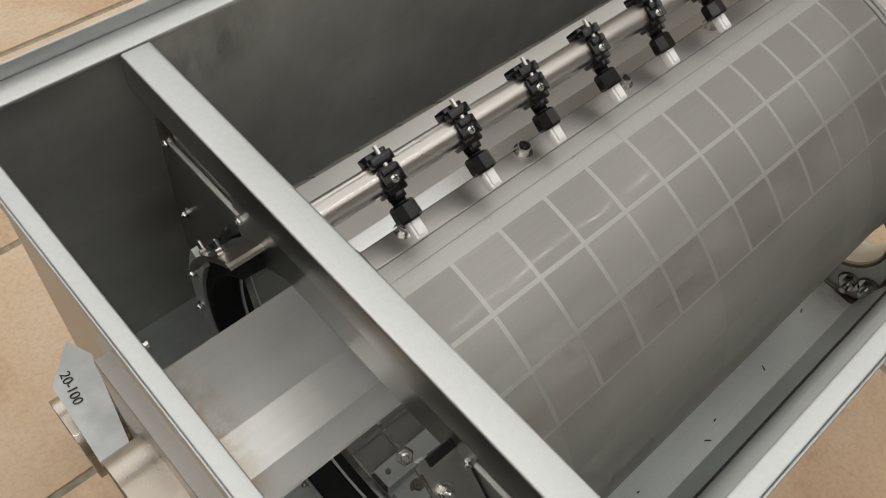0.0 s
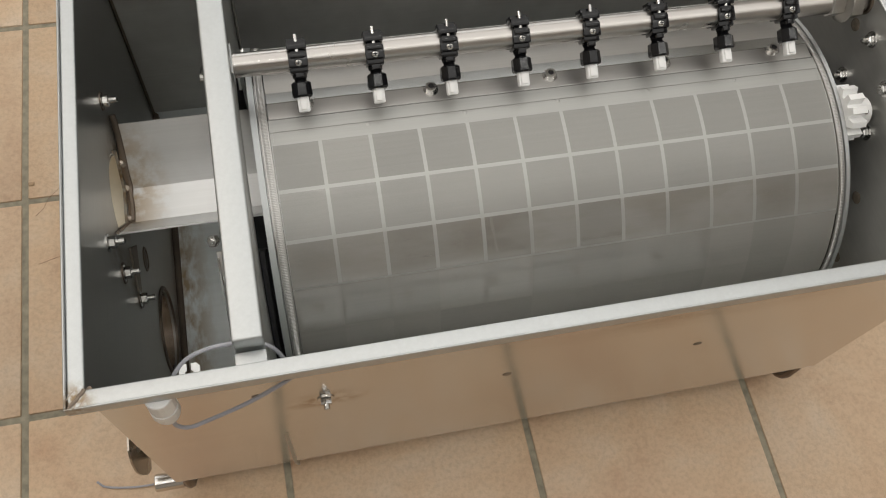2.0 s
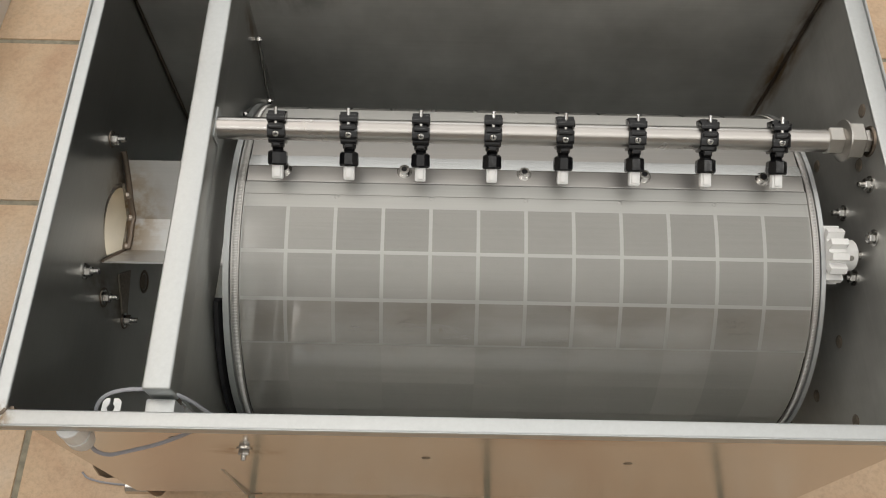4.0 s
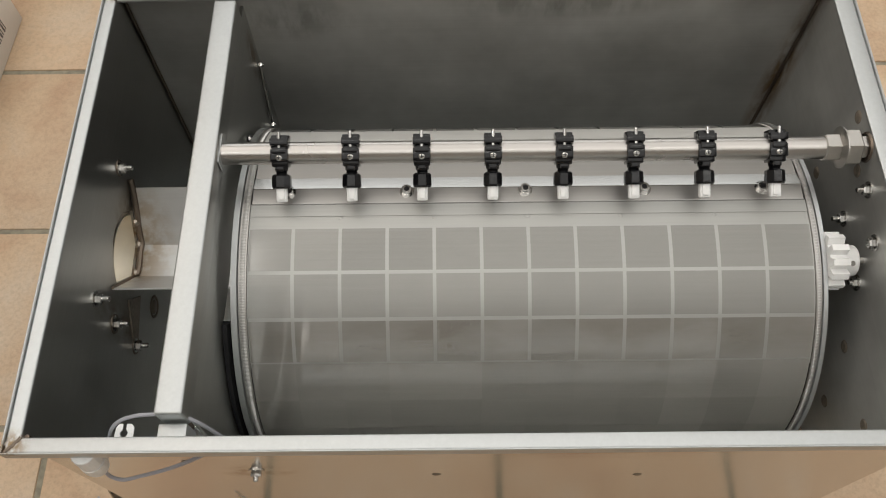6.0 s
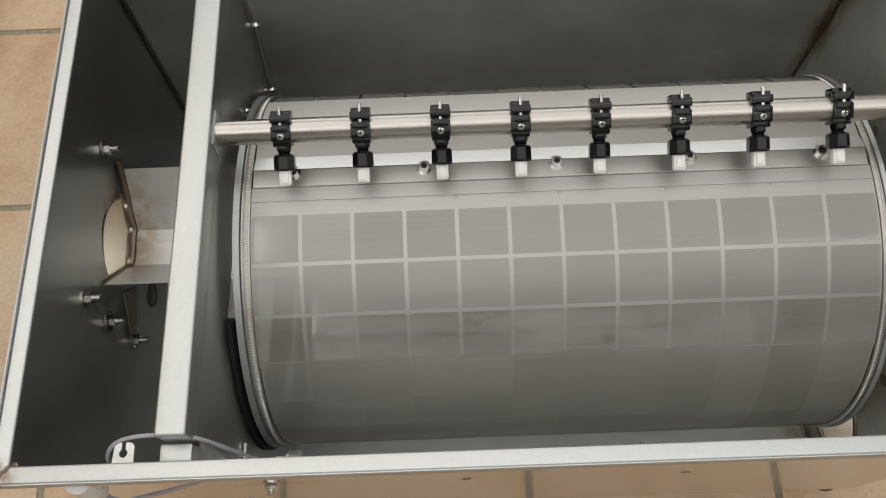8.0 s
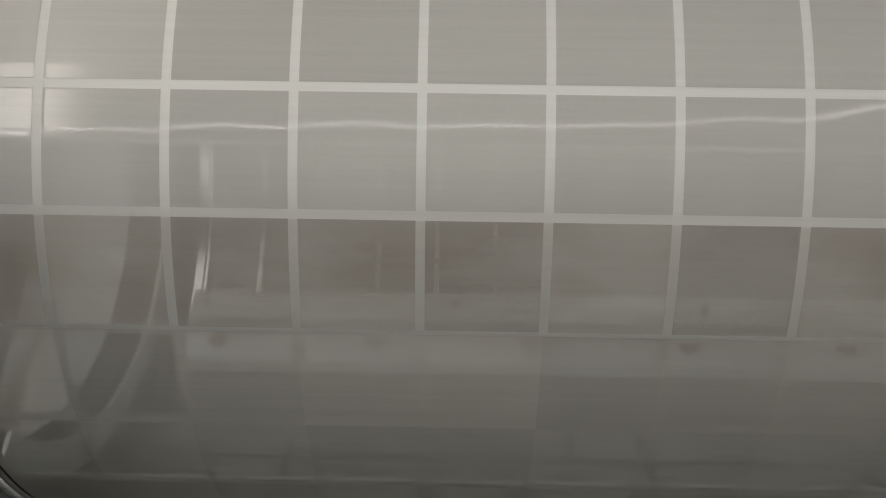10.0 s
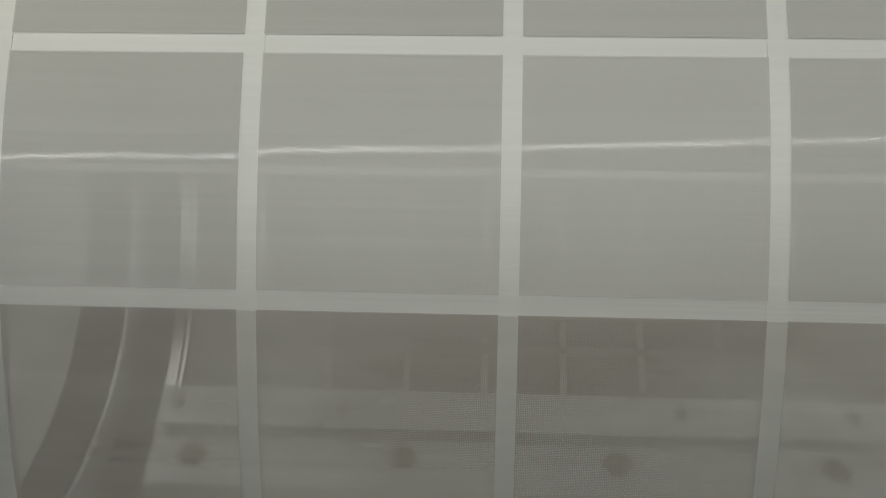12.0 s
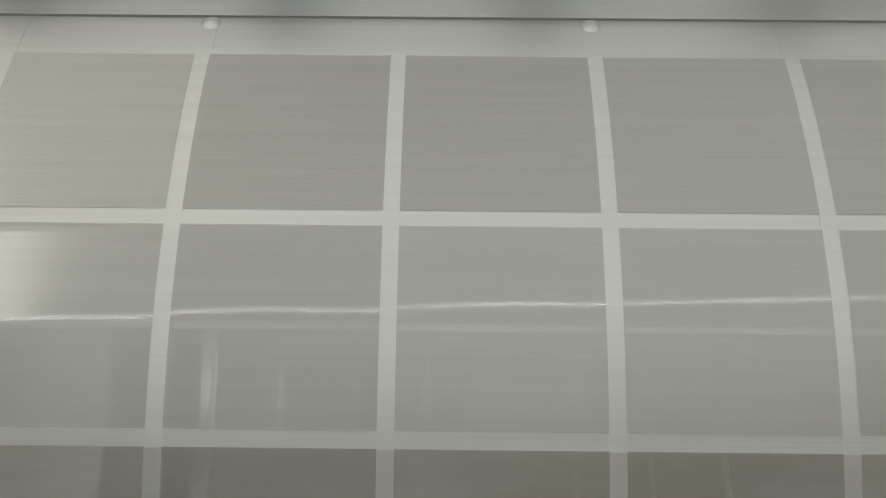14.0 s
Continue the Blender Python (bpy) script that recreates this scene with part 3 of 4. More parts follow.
for y, z in ((0.062, 0.040), (0.040, 0.052)):
    part("weld_spot", lathe([(0, 0), (0.0165, 0), (0.0150, 0.0012), (0, 0.0012)], (TX1 - 0.0001, y, z), (TX1 - 1, y, z), 24), WELD, tub, "browned weld round a stud")
    hex_bolt(tub, (TX1 - 0.001, y, z), (-1, 0, 0), 0.017, 0.008, 0.020)
hex_bolt(tub, (-0.031, TY0 - T, 0.357), (0, -1, 0), 0.010, 0.006, 0.012)
part("strap", plate([(0.2215, 0.313), (0.242, 0.281), (0.193, 0.266), (0.186, 0.280)], [], "x", TX0 + 0.0006, 0.002), HEAT, tub, "dark browned steel strap")
part("weld_spot", lathe([(0, 0), (0.0095, 0), (0.0080, 0.0010), (0, 0.0012)], (TX0 + 0.0001, 0.252, 0.226), (TX0 + 1, 0.252, 0.226), 20), HEAT, tub, "brown heat spot of a stud weld")
for y, z, r in ((0.252, 0.226, 0.0150), (0.182, 0.336, 0.0115), (0.184, 0.265, 0.0110), (0.347, 0.403, 0.0100)):
    part("weld_ring", lathe([(r * 0.72, 0.0), (r, 0.0), (r * 0.94, 0.0012), (r * 0.78, 0.0012)], (TX0 + 0.0001, y, z), (TX0 + 1, y, z), 24, closed=True), WELD, tub, "brown heat ring of a stud weld")
# heat-tinted spots where studs are welded on from outside
for y, z in ((0.358, 0.361), (0.354, 0.476), (0.305, 0.446), (0.150, 0.326), (0.060, 0.326), (0.112, 0.248), (0.268, 0.297)):
    part("weld_spot", lathe([(0, 0), (0.0075, 0), (0.0065, 0.0008), (0.0038, 0.0012), (0, 0.0006)], (TX1 - 0.0001, y, z), (TX1 - 1, y, z), 18), HEAT, tub, "brown heat spot of a stud weld")
for x, z in ((0.36, 0.32), (0.15, 0.33), (-0.09, 0.40)):
    part("weld_spot", lathe([(0, 0), (0.005, 0), (0.004, 0.0006), (0, 0.0005)], (x, TY0 - T, z), (x, TY0 - 1, z), 14), HEAT, tub)


def stub(name, y, z, x0, x1, r, label):
    p = part(name, tube((x0, y, z), (x1, y, z), r, 0.002), STEEL_PIPE, tub, label)
    return p


stub("outlet_pipe", OUT_Y, OUT_Z, -0.262, TX0 - T, 0.055, "short open stainless outlet pipe")
stub("outlet_pipe", LOW_Y, LOW_Z, -0.266, TX0 - T, 0.055, "short open stainless outlet pipe")
stub("outlet_pipe", 0.412, 0.226, -0.266, TX0 - T, 0.040, "smaller stainless pipe stub")
stub("outlet_pipe", END_Y, END_Z, TX1 + T, 0.660, 0.055, "short open stainless outlet pipe")
# cream sleeves paint in the light mirrored inside the pipes
for y, z, xa, xb in ((OUT_Y, OUT_Z + 0.001, -0.259, TX0 - T), (END_Y, END_Z, TX1 + T + 0.0005, 0.657)):
    part("pipe_sleeve", tube((xa, y, z), (xb, y, z), 0.0528, 0.0014), IVORY, tub, "cream sheen of light mirrored inside the outlet pipe")
for x, s, y, z in ((TX0, 1, LOW_Y, LOW_Z), (TX1, -1, END_Y, END_Z)):
    part("weld_ring", lathe([(0.0525, 0), (0.0575, 0), (0.0565, 0.002), (0.0535, 0.003)], (x, y, z), (x + s, y, z), 48, closed=True), WELD, tub, "browned weld round the pipe hole")
# folded box on the outside of the inlet end, from which the pipe comes out
pipe_box = part("pipe_box", plate(rect(0.172, 0.360, 0.25, 0.3987), [circle(OUT_Y, OUT_Z, 0.0553)], "x", -0.2310, 0.0025), STEEL_CHANNEL, tub, "folded steel stiffener box round the outlet pipe")
part("box_top", box(-0.2310, TX0 - T - 0.001, 0.172, 0.360, 0.3990, 0.402, 0.0006, 1), STEEL_CHANNEL, pipe_box)
part("box_side", box(-0.2283, TX0 - T - 0.001, 0.172, 0.1745, 0.25, 0.3988, 0.0006, 1), STEEL_CHANNEL, pipe_box)
# mounting tab with stencilled figures
tab = part("mounting_tab", plate([(-0.2585, 0.421), (-0.262, 0.338), (-0.238, 0.339), (-0.2205, 0.428), (-0.2300, 0.452)], [], "z", 0.300, 0.003), GALV, tub, "pale zinc tab with stencilled figures")
txt = bpy.data.curves.new("lettering", "FONT")
txt.body, txt.size, txt.extrude, txt.align_x, txt.align_y = "20-100", 0.0115, 0.0002, "CENTER", "CENTER"
lettering = new("lettering", txt)
lettering.data.materials.append(LETTER)
lettering.matrix_world = pose(-0.2480, 0.411, 0.3035, 0, 0, -98)
lettering.parent = tab
lettering["label"] = "black stencilled figures 20-100"
for x, y in ((TX0 + 0.03, 0.212), (TX0 + 0.03, 0.336), (TX1 - 0.03, 0.212), (TX1 - 0.03, 0.336)):
    part("foot", box(x - 0.02, x + 0.02, y - 0.02, y + 0.02, 0.0, BOT - 0.002, 0.002), RUBBER, tub, "flat rubber foot")
part("corner_bracket", joined(rod((-0.25, 0.035, 0.045), (TX0 - T, 0.035, 0.045), 0.011, 20, 0.001)), STEEL_OUT, tub, "short round steel lug")

flap = part("corner_flap", plate([(0.062, 0.186), (0.042, 0.186), (0.031, 0.172), (0.026, 0.150), (0.028, 0.125), (0.036, 0.092), (0.046, 0.074), (0.062, 0.074)], [], "x", -0.2500, 0.002), STEEL_PIPE, tub, "curved steel flap at the corner")
part("flap_web", box(-0.2479, TX0 - T - 0.0005, 0.0590, 0.0615, 0.078, 0.182, 0.0005, 1), STEEL_PIPE, flap)

# ---- partition with its round opening ----
PX0, PX1 = -0.099, -0.0735
partition = thing("partition_frame", "stainless steel partition with box-section top rail inside the tub", "partition")


def ring_arc(profile, x, a0, a1, seg=64):
    """Part of a ring round the drum axis: (radius, x offset) outline turned from a0 to a1 degrees (from the back, over the top)."""
    bm = bmesh.new()
    rows = []
    for k in range(seg + 1):
        a = radians(a0 + (a1 - a0) * k / seg)
        rows.append([bm.verts.new((x + h, AY + r * math.cos(a), AZ + r * math.sin(a))) for r, h in profile])
    n = len(profile)
    for p, q in zip(rows, rows[1:]):
        for k in range(n):
            bm.faces.new((p[k], p[(k + 1) % n], q[(k + 1) % n], q[k]))
    bm.faces.new(rows[0][::-1])
    bm.faces.new(rows[-1])
    bmesh.ops.recalc_face_normals(bm, faces=bm.faces)
    return bm


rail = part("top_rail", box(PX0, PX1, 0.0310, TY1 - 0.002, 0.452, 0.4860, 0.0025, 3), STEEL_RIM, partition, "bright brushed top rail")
# shade on the rail's inlet side comes from this darker steel
rail.data.materials.append(STEEL_SHADED)
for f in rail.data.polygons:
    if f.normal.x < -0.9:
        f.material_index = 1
part("rail_foot", box(PX0 - 0.0005, PX1 + 0.0005, TY0 + 0.0008, 0.0285, 0.434, 0.466, 0.002), STEEL_RIM, partition, "short end piece of the rail")
HOLE = 0.200
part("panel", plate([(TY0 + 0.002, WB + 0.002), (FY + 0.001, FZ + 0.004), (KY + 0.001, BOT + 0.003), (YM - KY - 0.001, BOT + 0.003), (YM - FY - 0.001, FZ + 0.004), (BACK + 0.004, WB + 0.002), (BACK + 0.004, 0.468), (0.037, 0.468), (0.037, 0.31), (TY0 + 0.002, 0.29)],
                    [circle(AY, AZ, HOLE, 72)], "x", PX1 - 0.004, 0.0035), STEEL_SHADED, partition)
# the panel's drum side takes the lighter copy, as if lit
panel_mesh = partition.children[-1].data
panel_mesh.materials.append(STEEL_LIT)
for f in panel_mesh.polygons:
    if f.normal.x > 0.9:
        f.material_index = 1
part("infill_plate", plate([(0.14, 0.375), (0.212, 0.372), (0.345, 0.374), (0.405, 0.345), (0.42, 0.44), (0.13, 0.44)], [], "x", PX1 - 0.0075, 0.003), STEEL_SHADED, partition)
G0, G1 = 126, 414         # the clamped seal leaves the top open for the gutter
part("seal_lip", ring_arc([(0.200, 0.0), (0.200, 0.0243), (0.2070, 0.0246), (0.2075, 0.0290), (0.1955, 0.0310), (0.1945, 0.040), (0.1905, 0.041), (0.1890, 0.027), (0.186, 0.0020)], PX0 + 0.0015, G0, 382), RUBBER, partition, "black rubber sealing lip")
part("seal_sleeve", ring_arc([(0.1855, 0.0225), (0.1665, 0.0225), (0.1650, 0.0205), (0.1665, -0.0060), (0.1690, -0.0075), (0.1770, -0.0065), (0.1855, 0.0022)], PX0 + 0.0015, 178, G1), RUBBER, partition, "black rubber sleeve of the seal")
part("inner_ring", ring_arc([(0.1655, 0), (0.187, 0), (0.187, 0.0026), (0.1655, 0.0026)], PX0 + 0.0242, 178, G1), STEEL_BRIGHTENED, partition, "bright edge ring of the seal")
part("clamp_ring", ring_arc([(0.182, 0), (0.203, 0), (0.203, 0.0065), (0.182, 0.0065)], PX0 - 0.0055, G0, 384), STEEL_BRIGHTENED, partition, "thin steel clamping ring")
for k in range(14):
    a = radians(G0 + 9 + k * 18.3)
    hex_bolt(partition, (PX0 - 0.0055, AY + 0.194 * math.cos(a), AZ + 0.194 * math.sin(a)), (-1, 0, 0), 0.0072, 0.004, 0.007, True)
# curved cover sheets at the ends of the ring, with rubber strips and radial bolts
for a0, a1, bolts, q in ((124.6, 178, (132.3,), 0.2035), (22, 57, (48.4, 34.9), 0.1890)):
    part("cover_sheet", ring_arc([(q - 0.003, 0), (q, 0), (q, 0.034), (q - 0.003, 0.034)], -0.113, a0, a1, 24), STEEL_CAST, partition, "curved steel cover sheet")
    part("cover_lip", ring_arc([(q + 0.0002, 0), (q + 0.0022, 0), (q + 0.0022, 0.0016), (q + 0.0002, 0.0016)], -0.113, a0 + (1.6 if q > 0.2 else 0), a1, 24), STEEL_BAR, partition)
    for ang in bolts:
        c0, s0 = math.cos(radians(ang)), math.sin(radians(ang))
        hex_bolt(partition, (-0.1035, AY + q * c0, AZ + q * s0), (0, c0, s0), 0.0090, 0.005, 0.010 if q > 0.2 else 0.014)
part("rubber_strip", ring_arc([(0.2037, 0.009), (0.2075, 0.009), (0.2075, 0.033), (0.2037, 0.033)], -0.113, 124.4, 126.2, 3), RUBBER, partition, "black rubber edge strip")
c0, s0 = math.cos(radians(121.6)), math.sin(radians(121.6))
hex_bolt(partition, (-0.1120, AY + 0.199 * c0, AZ + 0.199 * s0), (-0.5, c0, s0), 0.0105, 0.007, 0.010, False)
# curled tongue at the upper end of the back cover
y, z = AY + 0.189 * math.cos(radians(57)), AZ + 0.189 * math.sin(radians(57))
part("cover_tongue", extrude_profile(sheet_profile([(y, z), (y - 0.0020, z + 0.0022), (y - 0.0050, z + 0.0022), (y - 0.0068, z + 0.0004)], 0.0016), -0.113, -0.079), STEEL_CAST, partition, "curled sheet tongue")
for y0, y1 in ((0.402, 0.506), (0.046, 0.139)):
    part("guide_bar", box(PX1 - 0.0092, PX1 - 0.0052, y0, y1, 0.3932, 0.3980, 0.0012, 1), GUIDE, partition, "slim bright steel guide bar")
    for y in (y0, y1):
        hex_bolt(partition, (PX1 - 0.004, y, 0.3955), (-1, 0, 0), 0.0072, 0.007, 0.010, False)
part("guide_bar", box(PX1 + 0.0002, PX1 + 0.0035, 0.030, 0.060, 0.296, 0.302, 0.0010, 1), STEEL_BOLT, partition, "slim bright steel guide bar")
hex_bolt(partition, (PX1 - 0.004, 0.515, 0.288), (-1, 0, 0), 0.007, 0.004, 0.007)
for (y0, z0), (y1, z1) in (((0.519, 0.376), (0.497, 0.280)),):
    part("guide_bar", sweep([(PX1 + 0.0024, y0, z0), (PX1 + 0.0024, (y0 + y1) / 2, (z0 + z1) / 2), (PX1 + 0.0024, y1, z1)], 0.0022, 8, 4), STEEL_BOLT, partition, "slim bright steel guide bar")
    for y, z in ((y0, z0), (y1, z1)):
        hex_bolt(partition, (PX1 - 0.0005, y, z), (1, 0, 0), 0.0075, 0.005, 0.008, False)
for y, z in ((0.401, 0.382), (0.06, 0.10)):
    hex_bolt(partition, (PX1 - 0.0005, y, z), (1, 0, 0), 0.006, 0.003, 0.005, False)

# ---- waste gutter ----
gutter = thing("waste_gutter", "folded stainless steel waste gutter running into the drum", "gutter")
part("trough", extrude_profile(sheet_profile(GP, 0.002), TX0 + 0.001, 0.54), STEEL_GUTTER, gutter)
part("weld_seam", sweep([(TX0 + 0.003 + random.uniform(0, 0.0022), y, z) for y, z in ((0.350, 0.374), (0.341, 0.363), (0.322, 0.341), (0.309, 0.326), (0.298, 0.3125), (0.286, 0.3105), (0.271, 0.3095), (0.257, 0.308))], 0.0036, 8, 6), WELD, gutter, "browned weld against the end wall")
part("weld_seam", sweep([(TX0 + 0.002, y, z) for y, z in ((0.256, 0.3075), (0.236, 0.333), (0.214, 0.363))], 0.0018, 8, 6), WELD, gutter)
for y, z, r in ((0.3145, 0.3345, 0.0052), (0.2965, 0.3120, 0.0056), (0.2600, 0.3085, 0.0050)):
    part("weld_blob", lathe([(0, 0.0030), (r * 0.6, 0.0024), (r, 0.0), (r * 0.9, -0.001)], (TX0 + 0.0035, y, z), (TX0 + 1, y, z + 0.4), 14), WELD_BEAD, gutter, "lump of weld at a bend")

# ---- drum ----
drum = thing("filter_drum", "stainless filter drum wrapped in fine square-gridded steel mesh", "filter drum")
DX0, DX1 = -0.0475, 0.550
C = 0.05
STEP = 14.1
GAP0, GAP1 = 90.4, 114.5
ROW_A = 69.1         # where the mesh ends are clamped


def arc_sheet(phi0, phi1, x0, x1, r, thick, seg):
    bm = bmesh.new()
    uv = bm.loops.layers.uv.new("uv")
    rows = []
    for k in range(seg + 1):
        phi = phi0 + (phi1 - phi0) * k / seg
        rows.append([bm.verts.new((x, *on_drum(phi, rr))) for x, rr in ((x0, r), (x1, r), (x1, r - thick), (x0, r - thick))])
    faces = []
    for a, b in zip(rows, rows[1:]):
        for k in range(4):
            faces.append(bm.faces.new((a[k], a[(k + 1) % 4], b[(k + 1) % 4], b[k])))
    bm.faces.new(rows[0][::-1])
    bm.faces.new(rows[-1])
    bmesh.ops.recalc_face_normals(bm, faces=bm.faces)
    for f in bm.faces:
        for lp in f.loops:
            co = lp.vert.co
            lp[uv].uv = (co.x, R * math.atan2(co.z - AZ, AY - co.y))
    return bm


# support grid: hoops and bars that the mesh lies on
for i in range(-1, 12):
    if i == -1:
        xa, xb = DX0, DX0 + 0.003
    elif i == 11:
        xa, xb = DX1 - 0.003, DX1
    else:
        xa, xb = i * C - 0.0021, i * C + 0.0021
    part("grid_hoop", arc_sheet(54.4, GAP0, xa, xb, R, 0.0015, 12), STRIP, drum)
    part("grid_hoop", arc_sheet(39.5, 54.4, xa, xb, R, 0.0015, 8), STRIP_SHADED, drum)
    part("grid_hoop", arc_sheet(-60, 39.5, xa, xb, R - 0.0012, 0.0015, 26), STRIP_SHADED, drum)
    # rear hoops in brighter steel, painting in the glints along them
    part("grid_hoop", arc_sheet(GAP1 - 360, -60.1, xa, xb, R - 0.0012, 0.0015, 50), STEEL_SLOT, drum)
for j in range(-17, 2):
    phi = ROW_A + STEP * j
    part("grid_bar", arc_sheet(phi - 0.6, phi + (0.6 if j < 1 else GAP0 - phi - 0.01), DX0 + 0.0031, DX1 - 0.0031, R - (0.0001 if j > -3 else 0.0013), 0.0015, 2 if j < 1 else 4), STRIP if j >= -1 else STRIP_SHADED, drum)
# clamp channel across the top; its bright and dim reflections are three steel tones
part("clamp_channel", extrude_profile(sheet_profile([(0.2802, 0.4270), (0.2806, 0.4296), (0.2978, 0.4306)], 0.0016), DX0 + 0.001, DX1 - 0.001), STEEL_CHANNEL, drum, "folded steel channel clamping the mesh ends", 20)
part("seam_line", rod((DX0 + 0.001, 0.2790, 0.4299), (DX1 - 0.001, 0.2790, 0.4299), 0.0006, 6), DARK, drum, "dark seam line")
part("seam_lip", rod((DX0 + 0.001, 0.2803, 0.4303), (DX1 - 0.001, 0.2803, 0.4303), 0.0006, 8), STEEL_CHANNEL, drum)
part("channel_strip", extrude_profile(sheet_profile([(0.2978, 0.4318), (0.3142, 0.4262)], 0.0016), DX0 + 0.001, DX1 - 0.001), STEEL_BAR, drum, "bright sloping strip of the channel", 20)
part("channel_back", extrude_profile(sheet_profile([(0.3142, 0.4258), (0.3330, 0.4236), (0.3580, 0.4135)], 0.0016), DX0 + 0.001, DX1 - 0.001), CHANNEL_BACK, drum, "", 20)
part("edge_strip", extrude_profile(sheet_profile([on_drum(86.8, R + 0.0002), on_drum(88.4, R + 0.0004), on_drum(91.0, R + 0.0004)], 0.0008), DX0, DX1), STRIP, drum, "plain mesh edge strip")
part("edge_strip", arc_sheet(GAP1 - 0.2, 131, DX0, DX1, R + 0.0022, 0.0012, 8), STRIP_PLAIN, drum, "plain light mesh edge strip")
for k in range(5):
    x = (0.121 - 0.129) + 0.1285 * k
    p = Vector((x, 0.2940, 0.4314))
    n = Vector((0, -0.06, 0.998))
    part("cap_screw", joined(lathe([(0, -0.001), (0.0055, -0.001), (0.0055, 0.0055), (0.005, 0.0062), (0.0030, 0.0062), (0.0030, 0.003), (0, 0.003)], p, p + n, 20),
                             lathe([(0.0, -0.002), (0.008, -0.002), (0.008, 0.0002), (0, 0.0002)], p, p + n, 20)), STEEL_BOLT, drum, "socket head cap screw")
    part("hex_socket", lathe([(0, 0.0058), (0.0029, 0.0058), (0.0029, 0.0035)], p, p + n, 6), RUBBER, drum, "dark hexagon socket")
for i in (1, 3, 5, 7, 9):
    y, z = on_drum(86.1, R)
    part("rivet", lathe([(0, 0.0), (0.0026, 0.0), (0.0018, 0.0004), (0, 0.0006)], (i * C, y, z), (i * C, y - 0.1, z + 1), 14), STRIP, drum)

for side, xs, s, e in (("near", DX0, -1, 1.0), ("far", DX1, 1, 0.72)):
    part("end_flange", lathe([(R - 0.006, 0.0100 * e), (R + 0.0010, 0.0100 * e), (R + 0.0030, 0.0106 * e), (R + 0.0030, 0.0168 * e), (R - 0.006, 0.0168 * e)], (xs, AY, AZ), (xs + s, AY, AZ), 128, closed=True), STEEL_RIM, drum, "turned steel end flange")
    part("end_groove", lathe([(R - 0.005, 0.0), (R - 0.0015, 0.0), (R - 0.0015, 0.0100 * e), (R - 0.005, 0.0100 * e)], (xs, AY, AZ), (xs + s, AY, AZ), 128, closed=True), STEEL_BAR, drum)
    band = part("hose_clamp_band", lathe([(R, 0.0002), (R + 0.0016, 0.0006), (R + 0.0016, 0.0090 * e), (R, 0.0094 * e)], (xs, AY, AZ), (xs + s, AY, AZ), 128, closed=True), STEEL_CHANNEL, drum, "slotted steel band clamp")
    bm = bmesh.new()
    for k in range(620):
        phi = -55 + k * (290 / 620)
        x0, x1 = xs + s * 0.0020, xs + s * 0.0074 * e
        d = 0.085
        vs = []
        for rr in (R + 0.0008, R + 0.0019):
            for x, ph in ((x0, phi - d), (x1, phi - d), (x1, phi + d), (x0, phi + d)):
                vs.append(bm.verts.new((x, *on_drum(ph, rr))))
        for q in ((4, 5, 6, 7), (0, 1, 5, 4), (1, 2, 6, 5), (2, 3, 7, 6), (3, 0, 4, 7)):
            bm.faces.new([vs[j] for j in q])
    bmesh.ops.recalc_face_normals(bm, faces=bm.faces)
    slots = part("slot_band", bm, STEEL_SLOT, band, "row of bright raised rungs", 180)
    slots["kind"] = "stuff"
part("end_plate", rod((DX1 + 0.0085, AY, AZ), (DX1 + 0.0105, AY, AZ), R - 0.0055, 96), STEEL_LIT, drum, "closed steel end plate that carries the gear")
# brightened steel makes the channel look lit through the mesh
part("inner_channel", extrude_profile(sheet_profile([(0.278, 0.034), (0.272, 0.051), (0.2490, 0.053), (0.2480, 0.035), (0.2405, 0.035), (0.2395, 0.051), (0.213, 0.054), (0.208, 0.042)], 0.002), DX0 + 0.002, DX1 - 0.002), STEEL_BRIGHTENED, drum, "folded inner clamping channel")
for k in range(5):
    hex_bolt(drum, (-0.0205 + 0.1235 * k, 0.2290, 0.0520), (0, 0, 1), 0.011, 0.006, 0.008, shine=WELD_BEAD)
for k in range(6):
    hex_bolt(drum, (-0.0345 + 0.100 * k, 0.2620, 0.0515), (0, 0, 1), 0.006, 0.004, 0.004, False, shine=WELD_BEAD)

# ---- spray bar ----
SY, SZ, SR = 0.3165, 0.4735, 0.0118
bar = thing("spray_bar", "stainless steel spray pipe across the top of the drum", "spray pipe")
part("pipe", tube((PX1 + 0.0004, SY, SZ), (0.561, SY, SZ), SR, 0.0018, 40), STEEL_TUBE, bar)
part("end_tab", joined(box(PX1 - 0.003, PX1 + 0.0003, SY - 0.018, SY + 0.018, 0.4825, 0.4855, 0.0005, 1), box(PX1 + 0.0003, PX1 + 0.0018, SY - 0.018, SY + 0.018, 0.466, 0.4855, 0.0005, 1)), STEEL_RIM, bar, "small bright retaining plate")
union = part("pipe_union", lathe([(0.0, 0.0), (0.0184, 0.0), (0.0200, 0.0014), (0.0200, 0.0150), (0.0186, 0.0165), (0, 0.0165)], (0.5795, SY, SZ), (1, SY, SZ), 6, turn=0.52), STEEL_CAST, bar, "cast steel screw union", 20)
part("union_nut", lathe([(0, 0), (0.0136, 0.0), (0.0150, 0.0012), (0.0150, 0.0150), (0, 0.0150)], (0.5600, SY, SZ), (1, SY, SZ), 6, turn=0.52), STEEL_CAST, union, "", 20)
part("union_collar", lathe([(0, 0), (0.0165, 0), (0.0222, 0.0026), (0.0222, 0.0042), (0, 0.0042)], (0.5752, SY, SZ), (1, SY, SZ), 36), STEEL_CAST, union)
